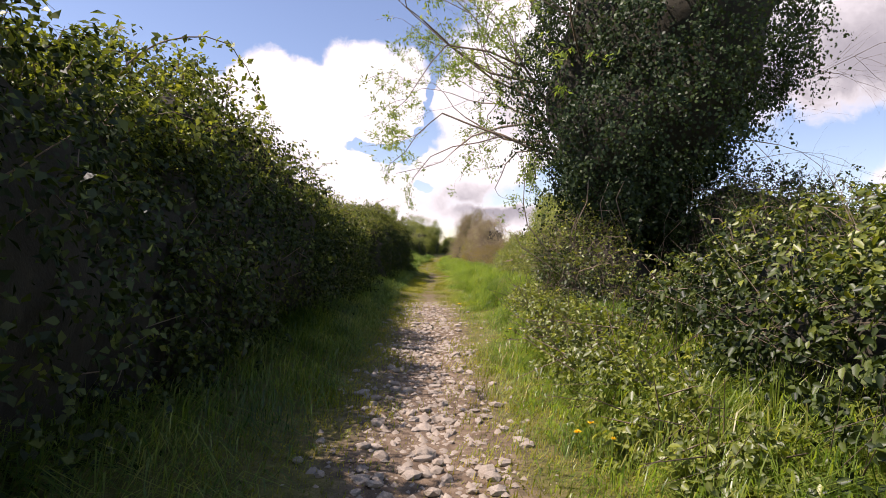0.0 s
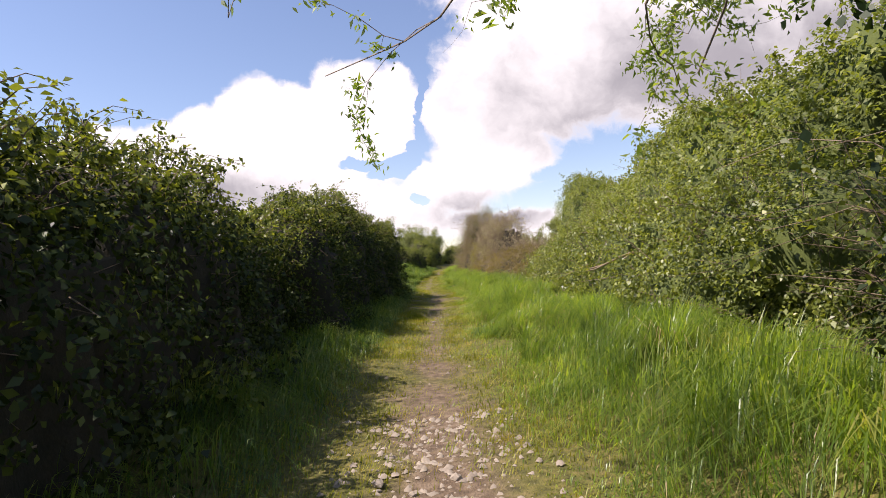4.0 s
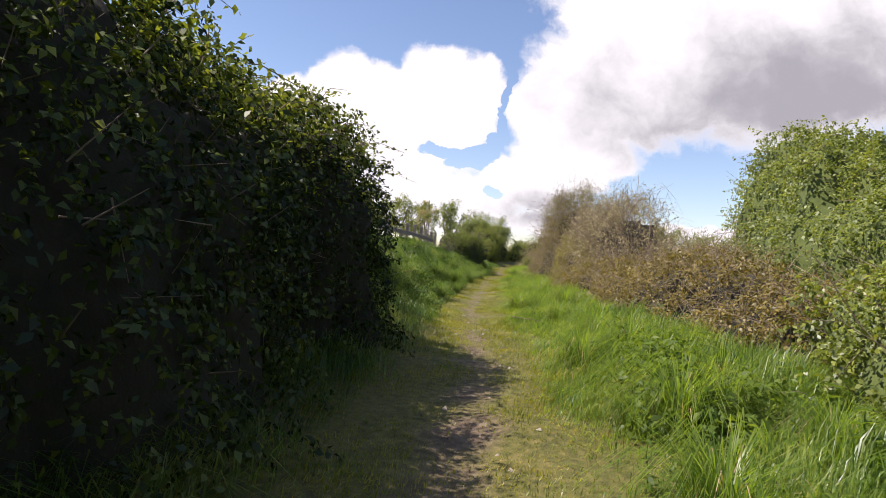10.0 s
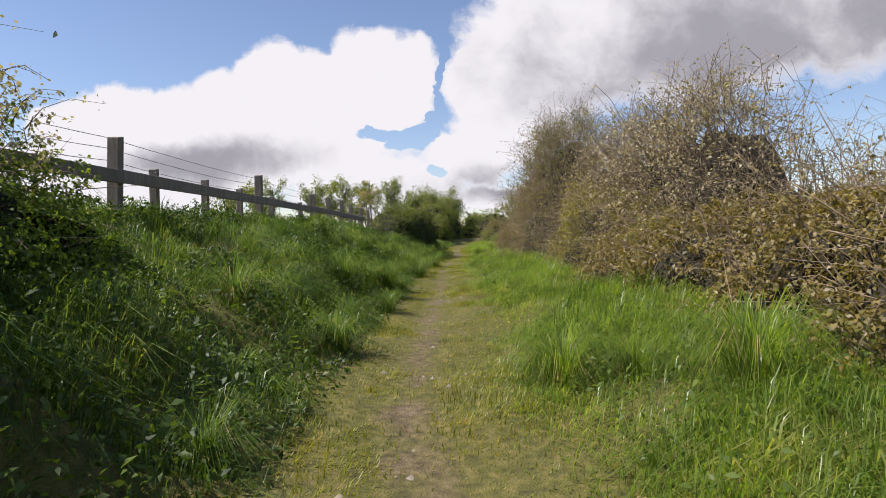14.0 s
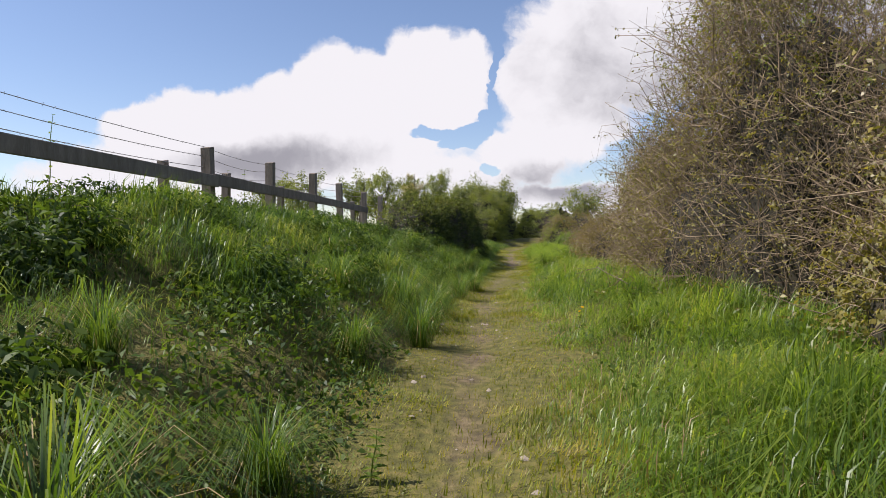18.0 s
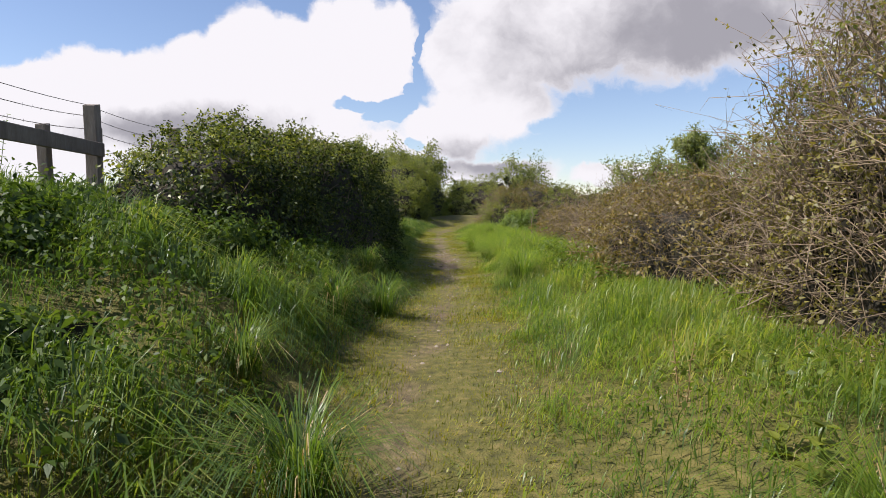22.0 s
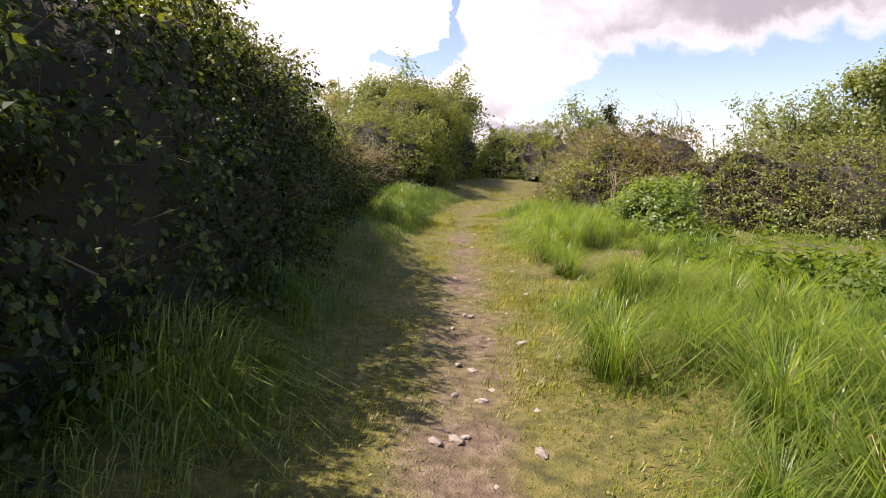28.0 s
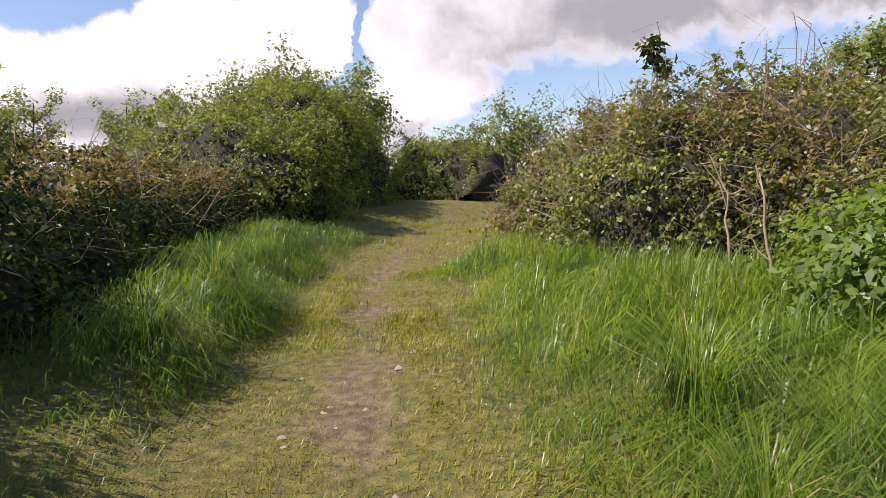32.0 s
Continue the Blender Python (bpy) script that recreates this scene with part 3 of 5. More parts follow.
        if brush:      # every twig forks; buds sit along both
            d3 = unit(d + rng.normal(0, 0.75, d.shape))
            fork = np.stack([line[:, 1], line[:, 1] + d3 * L * 0.3 + bend * 0.6, line[:, 1] + d3 * L * 0.6], 1)
            line, r = np.concatenate([line, fork]), np.concatenate([r, r * 0.65])
            m = leaves // 2
            w, f = rng.integers(0, len(line), m), rng.uniform(0.2, 1.0, (m, 1))
            q = np.where(f < 0.5, line[w, 0] + (line[w, 1] - line[w, 0]) * f * 2, line[w, 1] + (line[w, 2] - line[w, 1]) * (f * 2 - 1)) + rng.normal(0, 0.012, (m, 3))
            part("bud_growth", fast_mesh("bud growth", *_shift(leaf_arrays(q, rng.normal(0, 1, q.shape), size, rng, slim=slim), org), mat), ob, kind="stuff")
            b = rng.integers(0, twigs, twigs // 6)
            d2 = unit(d[b] * np.array([1, 1, 1.5]) + rng.normal(0, 0.25, (len(b), 3)))
            st = a[b] - n[b] * shell * 1.2
            st[:, 2] = np.maximum(st[:, 2] - 0.35, land(st[:, 0], st[:, 1]) + 0.02)
            k = np.linspace(0, 1, 5)[None, :, None]
            long = st[:, None] + d2[:, None] * L[b][:, None] * 1.6 * k + np.cumsum(rng.normal(0, 0.055, (len(b), 5, 3)), 1) * k + n[b][:, None] * 0.15 * k ** 2
            part("branch_mass", fast_mesh("branch mass", *_shift(tube_arrays(long, np.linspace(2.3, 0.5, 5)[None] * twig_r * rng.uniform(0.6, 1.3, len(b))[:, None]), org), M_TWIG), ob, "dark bare inner branches", kind="stuff")
        part("twig_mass", fast_mesh("twig mass", *_shift(tube_arrays(line, r), org), twig_mat), ob, kind="stuff")
    if shoots:
        s, th = rng.uniform(0, 1, shoots), rng.uniform(0.7, 2.0, shoots)
        p, n = skin(rows, s, th, amp, seed, lean, round_end)
        d = unit(n * 0.5 + np.array([0, 0, 0.9]) + rng.normal(0, 0.35, p.shape))
        L = (shoot_len * rng.uniform(0.4, 1.4, shoots))[:, None]
        out = unit(rng.normal(0, 1, p.shape) * np.array([1, 1, 0.1]))
        k = np.linspace(0, 1, 4)[None, :, None]
        line = (p - n * 0.12)[:, None] + d[:, None] * L[:, None] * k + out[:, None] * L[:, None] * 0.45 * k ** 2 + np.array([0, 0, -0.55]) * L[:, None] * k ** 2.4
        r = np.linspace(1, 0.35, 4)[None] * 0.0045 * rng.uniform(0.6, 1.3, shoots)[:, None]
        part("cane_growth", fast_mesh("cane growth", *_shift(tube_arrays(line, r), org), twig_mat), ob, kind="stuff")
        m = 13
        kk = rng.uniform(0.12, 1.0, (shoots, m))
        idx = np.clip((kk * 3).astype(int), 0, 2)
        f = kk * 3 - idx
        w = np.arange(shoots)[:, None]
        q = line[w, idx] * (1 - f)[..., None] + line[w, idx + 1] * f[..., None]
        q = q.reshape(-1, 3) + rng.normal(0, 0.02, (shoots * m, 3))
        part("cane_foliage", fast_mesh("shoot leaves", *_shift(leaf_arrays(q, rng.normal(0, 1, q.shape) + np.array([0, 0, 0.6]), size * 0.95, rng, slim=slim, fine=fine), org), top_mat or mat), ob, kind="stuff")
    return ob


def _shift(arrays, org):
    return arrays[0] - org, arrays[1]


# the old hedge on the shaded side of the lane, from the start to the fence
LEFT = [([(-1.5, -3.4, 2.5, -1.9), (-1.5, 0, 2.5, -1.9), (-1.55, 2.5, 2.3, -1.8), (-1.55, 4.6, 2.1, -1.8)], 46000),
        ([(-1.55, 4.0, 2.1, -1.8), (-1.55, 6.5, 2.2, -1.8), (-1.6, 8.4, 2.25, -1.8), (-1.6, 10.2, 1.85, -1.8)], 42000),
        ([(-1.6, 9.6, 1.85, -1.8), (-1.65, 12, 1.95, -1.8), (-1.7, 14.5, 1.9, -1.8), (-1.8, 16.6, 1.55, -1.8)], 42000),
        ([(-1.8, 17.0, 1.55, -1.8), (-1.75, 18.8, 1.9, -1.8), (-1.65, 20.7, 2.2, -1.8), (-1.6, 24, 2.35, -1.8)], 46000),
        ([(-1.6, 23.4, 2.2, -1.8), (-1.45, 26, 2.1, -1.8), (-1.3, 28.4, 2.15, -1.8), (-1.3, 30.0, 1.75, -1.7)], 46000)]


def longer(rows, by=0.8):
    """The same run drawn out at both ends, so that neighbours grow into each other."""
    (x0, y0, h0, d0), (x1, y1, h1, d1) = rows[0], rows[-1]
    return [(x0, y0 - by, h0, d0), *rows, (x1, y1 + by, h1, d1)]


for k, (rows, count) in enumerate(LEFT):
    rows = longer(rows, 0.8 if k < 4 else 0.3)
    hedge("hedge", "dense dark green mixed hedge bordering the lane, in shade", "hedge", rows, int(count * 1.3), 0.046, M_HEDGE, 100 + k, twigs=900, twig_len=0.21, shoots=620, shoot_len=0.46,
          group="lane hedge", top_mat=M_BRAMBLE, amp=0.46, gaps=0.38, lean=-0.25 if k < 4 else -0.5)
hedge("hawthorn_bush", "dark hawthorn bush in small white flower beside the fence end", "bush", [(-1.8, 29.6, 1.74, -2.2), (-2.0, 31.4, 1.77, -2.2), (-2.3, 33.0, 1.58, -2.1), (-2.6, 34.6, 1.47, -1.9), (-2.85, 36.0, 1.49, -1.7), (-3.0, 37.1, 0.92, -1.5)], 66000, 0.036, M_NETTLE, 120, twigs=1800, twig_len=0.3, shoots=340, shoot_len=0.5, top_mat=M_BUDS, gaps=0.6, lean=-0.35, shell=0.38, amp=0.42)

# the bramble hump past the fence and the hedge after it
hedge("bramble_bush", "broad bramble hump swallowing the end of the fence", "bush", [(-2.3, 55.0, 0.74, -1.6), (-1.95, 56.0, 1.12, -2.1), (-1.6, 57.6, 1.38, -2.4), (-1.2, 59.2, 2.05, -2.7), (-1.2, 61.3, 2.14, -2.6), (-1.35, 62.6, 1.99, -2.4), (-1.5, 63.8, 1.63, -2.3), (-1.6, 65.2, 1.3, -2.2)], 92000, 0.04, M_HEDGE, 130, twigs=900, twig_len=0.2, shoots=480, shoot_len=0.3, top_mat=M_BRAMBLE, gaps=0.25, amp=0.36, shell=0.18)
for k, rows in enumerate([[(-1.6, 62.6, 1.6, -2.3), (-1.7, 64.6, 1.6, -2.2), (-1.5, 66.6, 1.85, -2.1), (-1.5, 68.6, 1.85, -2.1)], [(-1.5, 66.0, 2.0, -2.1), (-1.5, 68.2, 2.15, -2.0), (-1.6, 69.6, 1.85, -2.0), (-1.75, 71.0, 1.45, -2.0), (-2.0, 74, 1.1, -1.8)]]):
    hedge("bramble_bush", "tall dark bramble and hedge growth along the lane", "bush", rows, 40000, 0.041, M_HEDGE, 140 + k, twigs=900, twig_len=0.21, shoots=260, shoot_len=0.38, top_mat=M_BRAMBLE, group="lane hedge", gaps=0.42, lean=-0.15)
hedge("bramble_bush", "low rust-tinged bramble hedge beyond the bend", "bush", [(-2.0, 71.4, 1.15, -2.0), (-2.1, 75, 1.0, -2.0), (-2.0, 79, 0.85, -1.9), (-1.7, 82, 0.9, -1.9)], 46000, 0.05, M_HEDGE, 150, twigs=1800, twig_mat=M_CANE, shoots=200, shoot_len=0.42, gaps=0.35, top_mat=M_RUSTY)

# the sunny side
hedge("bramble_bush", "sunlit bramble thicket at the foot of the ivy tree", "bush", [(2.11, 0.42, 0.85, 2.37), (1.9, 2.54, 1.05, 2.37), (2.0, 4.2, 1.15, 2.37), (2.1, 5.8, 0.85, 2.2), (1.9, 7.6, 0.55, 1.9)], 60000, 0.047, M_HEDGE, 200, twigs=1700, twig_mat=M_TWIG, twig_r=0.003, twig_len=0.42, shoots=420, shoot_len=0.42, fine=True, top_mat=M_BRAMBLE, gaps=0.7, lean=-0.25, amp=0.51, shell=0.24)
hedge("bramble_bush", "low leafy bramble spilling onto the verge", "bush", [(1.14, 2.2, 0.24, 1.1), (1.05, 4.23, 0.36, 1.1), (1.05, 6.86, 0.42, 1.02), (1.15, 9.03, 0.6, 1.1), (1.3, 10.8, 0.5, 1.0)], 32000, 0.042, M_BRAMBLE, 202, twigs=500, twig_mat=M_TWIG, shoots=120, shoot_len=0.25, fine=True, amp=0.21, gaps=0.55, shell=0.12)
hedge("bramble_bush", "low bramble and ivy growth past the ivy tree", "bush", [(1.85, 8.59, 1.0, 1.6), (1.8, 10.27, 1.4, 1.8), (1.85, 12.56, 1.35, 1.9)], 26000, 0.045, M_HEDGE, 201, twigs=1500, twig_mat=M_TWIG, twig_r=0.003, twig_len=0.5, shoots=200, top_mat=M_BRAMBLE, gaps=0.5, amp=0.42, shell=0.21)
hedge("ivy_bush", "dark ivy and bramble heaped round the foot of the old tree", "bush", [(4.4, 5.4, 1.4, 2.4), (4.1, 7.2, 1.75, 2.6), (3.8, 9.2, 1.95, 3.0), (3.5, 11.0, 2.1, 3.4), (2.7, 12.8, 1.9, 3.6)], 52000, 0.05, M_IVY, 203, twigs=1400, twig_mat=M_TWIG, twig_len=0.5, shoots=300, shoot_len=0.5, top_mat=M_HEDGE, gaps=0.5, amp=0.5, shell=0.25, lean=-0.2, round_end=1.5)
hedge("willow_bush", "rounded sunlit sallow bush with fresh leaves", "bush", [(2.15, 13.4, 1.2, 2.5), (2.3, 15.5, 1.7, 2.8), (2.35, 18.5, 1.85, 2.9), (2.45, 22.5, 1.7, 2.7), (2.7, 26, 1.4, 2.5), (2.9, 29.4, 1.0, 2.2)], 100000, 0.048, M_BRAMBLE, 210, core=M_CORE_GREEN, twigs=1400, shoots=300, shoot_len=0.4, top_mat=M_WILLOW, amp=0.45, gaps=0.25, lean=-0.42)
hedge("willow_bush", "tall pale green sallow standing behind the verge bushes", "bush", [(4.0, 14.6, 2.9, 2.6), (3.9, 18, 3.6, 2.8), (4.2, 22, 3.9, 2.8), (4.6, 25, 3.2, 2.6), (5.2, 29, 2.7, 2.6), (5.7, 33, 3.3, 2.6), (5.9, 36.5, 4.5, 2.6), (6.2, 39.5, 4.6, 2.6), (6.8, 42, 3.2, 2.4)], 130000, 0.066, M_WILLOW, 211, core=M_CORE_GREEN, twigs=900, shoots=560, shoot_len=0.6, amp=0.6, gaps=0.2, lean=-0.34)
hedge("bramble_bush", "waist-high bramble hedge with rusty leaves", "bush", [(2.8, 27.6, 0.75, 2.2), (2.5, 31, 1.0, 2.2), (2.2, 35, 1.05, 2.0), (2.0, 39, 1.1, 2.0), (2.0, 42, 0.9, 1.8)], 80000, 0.041, M_RUSTY, 220, twigs=3400, twig_mat=M_CANE, shoots=240, shoot_len=0.38, gaps=0.25, amp=0.42, shell=0.17, lean=-0.25)
hedge("thorn_bush", "thorn bush thick with yellow-green leaves", "bush", [(2.5, 39.0, 0.9, 1.8), (2.2, 41.0, 1.6, 2.0), (1.9, 43.4, 1.9, 2.0), (1.75, 45.6, 1.6, 2.0)], 60000, 0.036, M_THORN, 221, core=M_CORE, twigs=2600, twig_mat=M_CANE, twig_len=0.4, shoots=160, shoot_len=0.4, gaps=0.4, amp=0.45, shell=0.28)
for k, rows in enumerate([[(3.0, 37.6, 1.7, 2.6), (2.7, 39.6, 2.4, 2.8), (2.4, 41.8, 2.9, 2.8), (2.1, 44, 3.4, 2.8), (1.9, 46.4, 3.4, 2.6)], [(4.2, 33.6, 0.9, 2.2), (3.8, 36.4, 1.3, 2.2), (3.3, 39.2, 1.9, 2.2)]]):
    hedge("blackthorn_bush", "pale brown blackthorn thicket in bud and fading blossom", "bush", rows, 34000, 0.038, M_BUDS, 230 + k, core=M_CORE, twigs=5600, twig_len=0.51, shoots=60, shoot_len=0.42, amp=0.63, shell=0.34, slim=0.8, gaps=0.8, twig_mat=M_CANE, twig_r=0.005, brush=True, round_end=2.2)
hedge("hawthorn_bush", "tall twiggy thorn bush leaning over the verge", "bush", [(1.75, 45.0, 3.0, 2.8), (1.35, 46.8, 3.8, 3.0), (1.3, 49, 3.9, 2.8), (1.5, 50.8, 3.1, 2.6)], 64000, 0.029, M_THORN, 240, core=M_CORE, twig_mat=M_CANE, twigs=6200, twig_len=0.5, shoots=200, shoot_len=0.5, amp=0.6, shell=0.38, gaps=0.8, twig_r=0.0045, top_mat=M_WILLOW, lean=-0.3, brush=True, round_end=2.2)
hedge("hawthorn_bush", "twiggy thorn bush with small yellow-green leaves", "bush", [(1.6, 50.0, 2.8, 2.4), (1.7, 52, 2.6, 2.4), (1.9, 54.2, 2.3, 2.3), (2.1, 56, 1.6, 2.2)], 52000, 0.033, M_THORN, 241, core=M_CORE, twig_mat=M_CANE, twigs=6200, twig_len=0.45, shoots=200, shoot_len=0.45, amp=0.55, shell=0.35, gaps=0.75, twig_r=0.0045, top_mat=M_WILLOW, lean=-0.2, brush=True)
hedge("bramble_bush", "brown tangle of dead bramble canes and few leaves", "bush", [(2.1, 55.4, 1.35, 2.2), (2.0, 58, 1.1, 2.2), (2.1, 61, 0.95, 2.0), (2.3, 64, 0.8, 1.9), (2.8, 66.3, 0.55, 1.7)], 56000, 0.04, M_RUSTY, 250, core=M_CORE, twigs=9000, twig_mat=M_CANE, twig_len=0.45, twig_r=0.0026, shoots=260, shoot_len=0.4, shell=0.3, gaps=0.5, amp=0.45)
hedge("bramble_bush", "large grey-green bramble mound beside the side path", "bush", [(2.5, 72.9, 1.2, 2.8), (2.2, 74.4, 1.85, 3.0), (2.0, 76, 1.85, 3.0), (1.6, 78.2, 1.0, 2.8), (1.6, 80, 0.7, 2.6)], 76000, 0.044, M_BRAMBLE, 260, twigs=3200, twig_mat=M_CANE, shoots=300, shoot_len=0.42, top_mat=M_RUSTY, gaps=0.35, amp=0.42, round_end=2.2)
hedge("bramble_bush", "bramble bank running on past the mound", "bush", [(4.02, 72.25, 1.02, 5.5), (3.83, 73.91, 1.35, 5.5), (3.91, 75.6, 1.27, 5.5)], 34000, 0.051, M_BRAMBLE, 261, twigs=1500, twig_mat=M_CANE, shoots=160, gaps=0.3, amp=0.5, round_end=1.6)
hedge("bramble_bush", "low scrub at the far bend of the lane", "bush", [(1.68, 76.78, 0.76, 2.54), (1.91, 78.9, 0.72, 2.54), (2.5, 81.44, 0.76, 2.54), (4.53, 84.4, 0.93, 2.54)], 18000, 0.059, M_RUSTY, 262, twigs=900, shoots=80, gaps=0.3)
hedge("sallow_thicket", "tall sallow thicket closing the bend of the lane", "bush", [(-1.32, 79.32, 0.93, -3.38), (-0.99, 81.86, 1.69, -3.81), (-0.47, 84.4, 2.71, -3.81), (-0.03, 86.94, 3.13, -3.81), (0.3, 89.9, 2.79, -3.81)], 80000, 0.065, M_BRAMBLE, 270, twigs=900, shoots=420, shoot_len=0.76, top_mat=M_WILLOW, amp=0.76, gaps=0.3, shell=0.25)
hedge("sallow_thicket", "pale sallow growth behind the lane hedge", "bush", [(-2.67, 79.32, 0.68, -3.38), (-2.94, 82.71, 1.02, -3.81), (-3.08, 86.94, 1.69, -4.23), (-3.42, 91.17, 2.2, -4.23)], 50000, 0.07, M_WILLOW, 271, twigs=900, shoots=420, shoot_len=0.76, amp=0.76, gaps=0.3, shell=0.25)
hedge("sallow_thicket", "round sallow clump in the distance across the lane", "bush", [(0.56, 90.74, 1.18, 5.08), (0.64, 94.13, 2.37, 5.08), (1.32, 97.09, 2.54, 5.08)], 30000, 0.085, M_WILLOW, 272, shoots=200, shoot_len=0.76, amp=0.76, gaps=0.25, shell=0.25)
hedge("scrub", "low pale scrub filling the far corner", "bush", [(6.06, 88.63, 1.1, 3.38), (6.9, 92.01, 1.44, 3.38), (7.75, 95.4, 1.86, 3.38), (9.02, 100.47, 2.2, 3.38)], 16000, 0.085, M_WILLOW, 273, twigs=600, shoots=200, shoot_len=0.59, amp=0.59, gaps=0.3)
hedge("scrub", "line of green scrub beyond the side path", "bush", [(4.81, 77.63, 1.44, 3.38), (7.85, 78.47, 1.78, 3.38), (12.02, 80.17, 2.2, 3.38), (19.57, 81.86, 2.54, 3.38)], 20000, 0.076, M_WILLOW, 274, twigs=600, shoots=250, shoot_len=0.59, amp=0.68, gaps=0.3)
hedge("nettle_patch", "bed of bright green nettles beside the side path", "nettles", [(2.3, 71.0, 0.55, 1.3), (2.25, 71.8, 0.8, 1.5), (2.4, 72.8, 0.75, 1.6)], 26000, 0.07, M_FRESH, 280, core=M_CORE_GREEN, amp=0.25, gaps=0.2, slim=0.45, shoots=180, shoot_len=0.26)
rng = np.random.default_rng(285)
for k in range(15):
    y = 33.4 + 1.55 * k + rng.uniform(-0.4, 0.4)
    x = float(lane(y)) - (1.25, 2.2, 1.6)[k % 3] - rng.uniform(0, 0.35) - (0.3 if y < 40 else 0.0)
    hedge("nettle_patch", "mound of dark nettles and goosegrass on the bank", "nettles", [(x, y - 0.75, 0.1, -0.7), (x + 0.1, y, 0.34, -0.95), (x, y + 0.8, 0.12, -0.7)], 6500, 0.058, M_DARK_WEED, 285 + k, amp=0.16, gaps=0.3, slim=0.36, shell=0.14, shoots=26, shoot_len=0.3, group="bank nettle mounds")
hedge("nettle_patch", "lush young nettles below the dead brambles", "nettles", [(1.35, 57.2, 0.2, 0.8), (1.25, 58.2, 0.42, 1.1), (1.25, 59.4, 0.42, 1.1), (1.45, 60.8, 0.2, 0.8)], 15000, 0.062, M_NETTLE, 283, core=M_CORE_GREEN, amp=0.16, gaps=0.25, slim=0.42, shell=0.14, shoots=60, shoot_len=0.2)
hedge("nettle_patch", "lush nettles on the sunny verge", "nettles", [(1.15, 25.6, 0.2, 0.8), (1.05, 26.8, 0.4, 1.1), (1.1, 28.2, 0.36, 1.1), (1.3, 29.4, 0.18, 0.8)], 15000, 0.062, M_NETTLE, 282, core=M_CORE_GREEN, amp=0.16, gaps=0.25, slim=0.42, shell=0.14, shoots=60, shoot_len=0.2)
hedge("dock_patch", "dark docks and nettles at the corner of the side path", "docks", [(2.57, 65.85, 0.3, 1.52), (2.66, 66.97, 0.42, 2.03), (2.82, 68.25, 0.34, 2.03)], 22000, 0.059, M_NETTLE, 281, core=M_CORE_GREEN, amp=0.21, gaps=0.3, slim=0.42, shoots=120, shoot_len=0.25)


# ---------------------------------------------------------------- trees
def grow(rng, start, way, length, r, depth, segs, tips, up=0.05, wild=0.35, split=3, droop=0.0):
    """Limbs as short tapered runs; tips collects the twig ends."""
    pts, d = [np.array(start, float)], unit(np.array(way, float))
    n = 4
    for k in range(n):
        d = unit(d + rng.normal(0, wild * 0.35, 3) + np.array([0, 0, up - droop * (k / n)]))
        pts.append(pts[-1] + d * length / n)
    segs.append((np.array(pts), np.linspace(r, r * 0.5, n + 1)))
    if depth == 0:
        tips.extend(pts[2:])
        return
    for k in range(split):
        f = rng.uniform(0.3, 1.0) if k else 1.0
        i = min(int(f * n), n)
        side = unit(np.cross(d, rng.normal(0, 1, 3)))
        grow(rng, pts[i], unit(d + side * rng.uniform(0.5, 1.1)), length * rng.uniform(0.5, 0.75), r * 0.5 * (1.15 - 0.4 * f), depth - 1, segs, tips, up, wild, split, droop)


def limbs_mesh(name, segs, mat, org, sides=5):
    a = tube_arrays([s[0] for s in segs], [s[1] for s in segs], sides)
    return fast_mesh(name, a[0] - org, a[1], mat, True)


def tree(name, label, at, height, spread_r, mat, leaf, count, seed, trunk_r=0.14, stems=1, clump=0.5, base=0.25, tall=1.0, limbs=7):
    """A tree or tall sallow: trunk, limbs and a crown of leaf clumps about the twig ends."""
    rng = np.random.default_rng(seed)
    z = float(land(at[0], at[1]))
    org = np.array([at[0], at[1], z])
    ob = thing(name, label, "tree", org)
    segs, tips, trunks = [], [], []
    for k in range(stems):
        lean = rng.normal(0, 0.16, 2) if stems > 1 else rng.normal(0, 0.05, 2)
        pts = [org + np.array([rng.normal(0, 0.12) * (stems > 1), rng.normal(0, 0.12) * (stems > 1), -0.1])]
        for j in range(6):
            pts.append(pts[-1] + np.array([lean[0], lean[1], 1.0]) * height * 0.72 / 6 + rng.normal(0, 0.05, 3))
        trunks.append((np.array(pts), np.linspace(trunk_r, trunk_r * 0.35, 7)))
        for j in range(limbs):
            f = base + (1 - base) * (j + rng.uniform(0, 1)) / limbs
            i = min(int(f * 6), 6)
            a = rng.uniform(0, 2 * np.pi)
            reach = spread_r * (0.55 + 0.5 * np.sin(np.pi * min(f, 0.95)))
            grow(rng, pts[i], (np.cos(a), np.sin(a), 0.55 * tall), reach * rng.uniform(0.6, 1.0), trunk_r * 0.4, 2, segs, tips, 0.08, 0.4, 3)
    part("trunk", limbs_mesh("trunk", trunks, M_BARK, org, 8), ob)
    part("limb", limbs_mesh("limb", segs, M_BARK, org, 3), ob, kind="stuff")
    tips = np.array(tips)
    count = int(count * 0.65)
    c = tips[rng.integers(0, len(tips), count)]
    p = c + rng.normal(0, clump * 0.26, (count, 3))
    n = unit(p - (org + np.array([0, 0, height * 0.5]))) + np.array([0, 0, 0.5])
    part("crown", fast_mesh("crown", *_shift(leaf_arrays(p, n, leaf * 1.12, rng, slim=0.6), org), mat), ob, kind="stuff")
    return ob


def clear(p):
    """Whether twigs keep above the head room of the lane."""
    return bool(np.all(p[:, 2] > np.where(p[:, 0] > 0.6, 1.8, 2.15)) and np.all(p[:, 0] > -1.6) and np.all(p[:, 1] < 16.5))


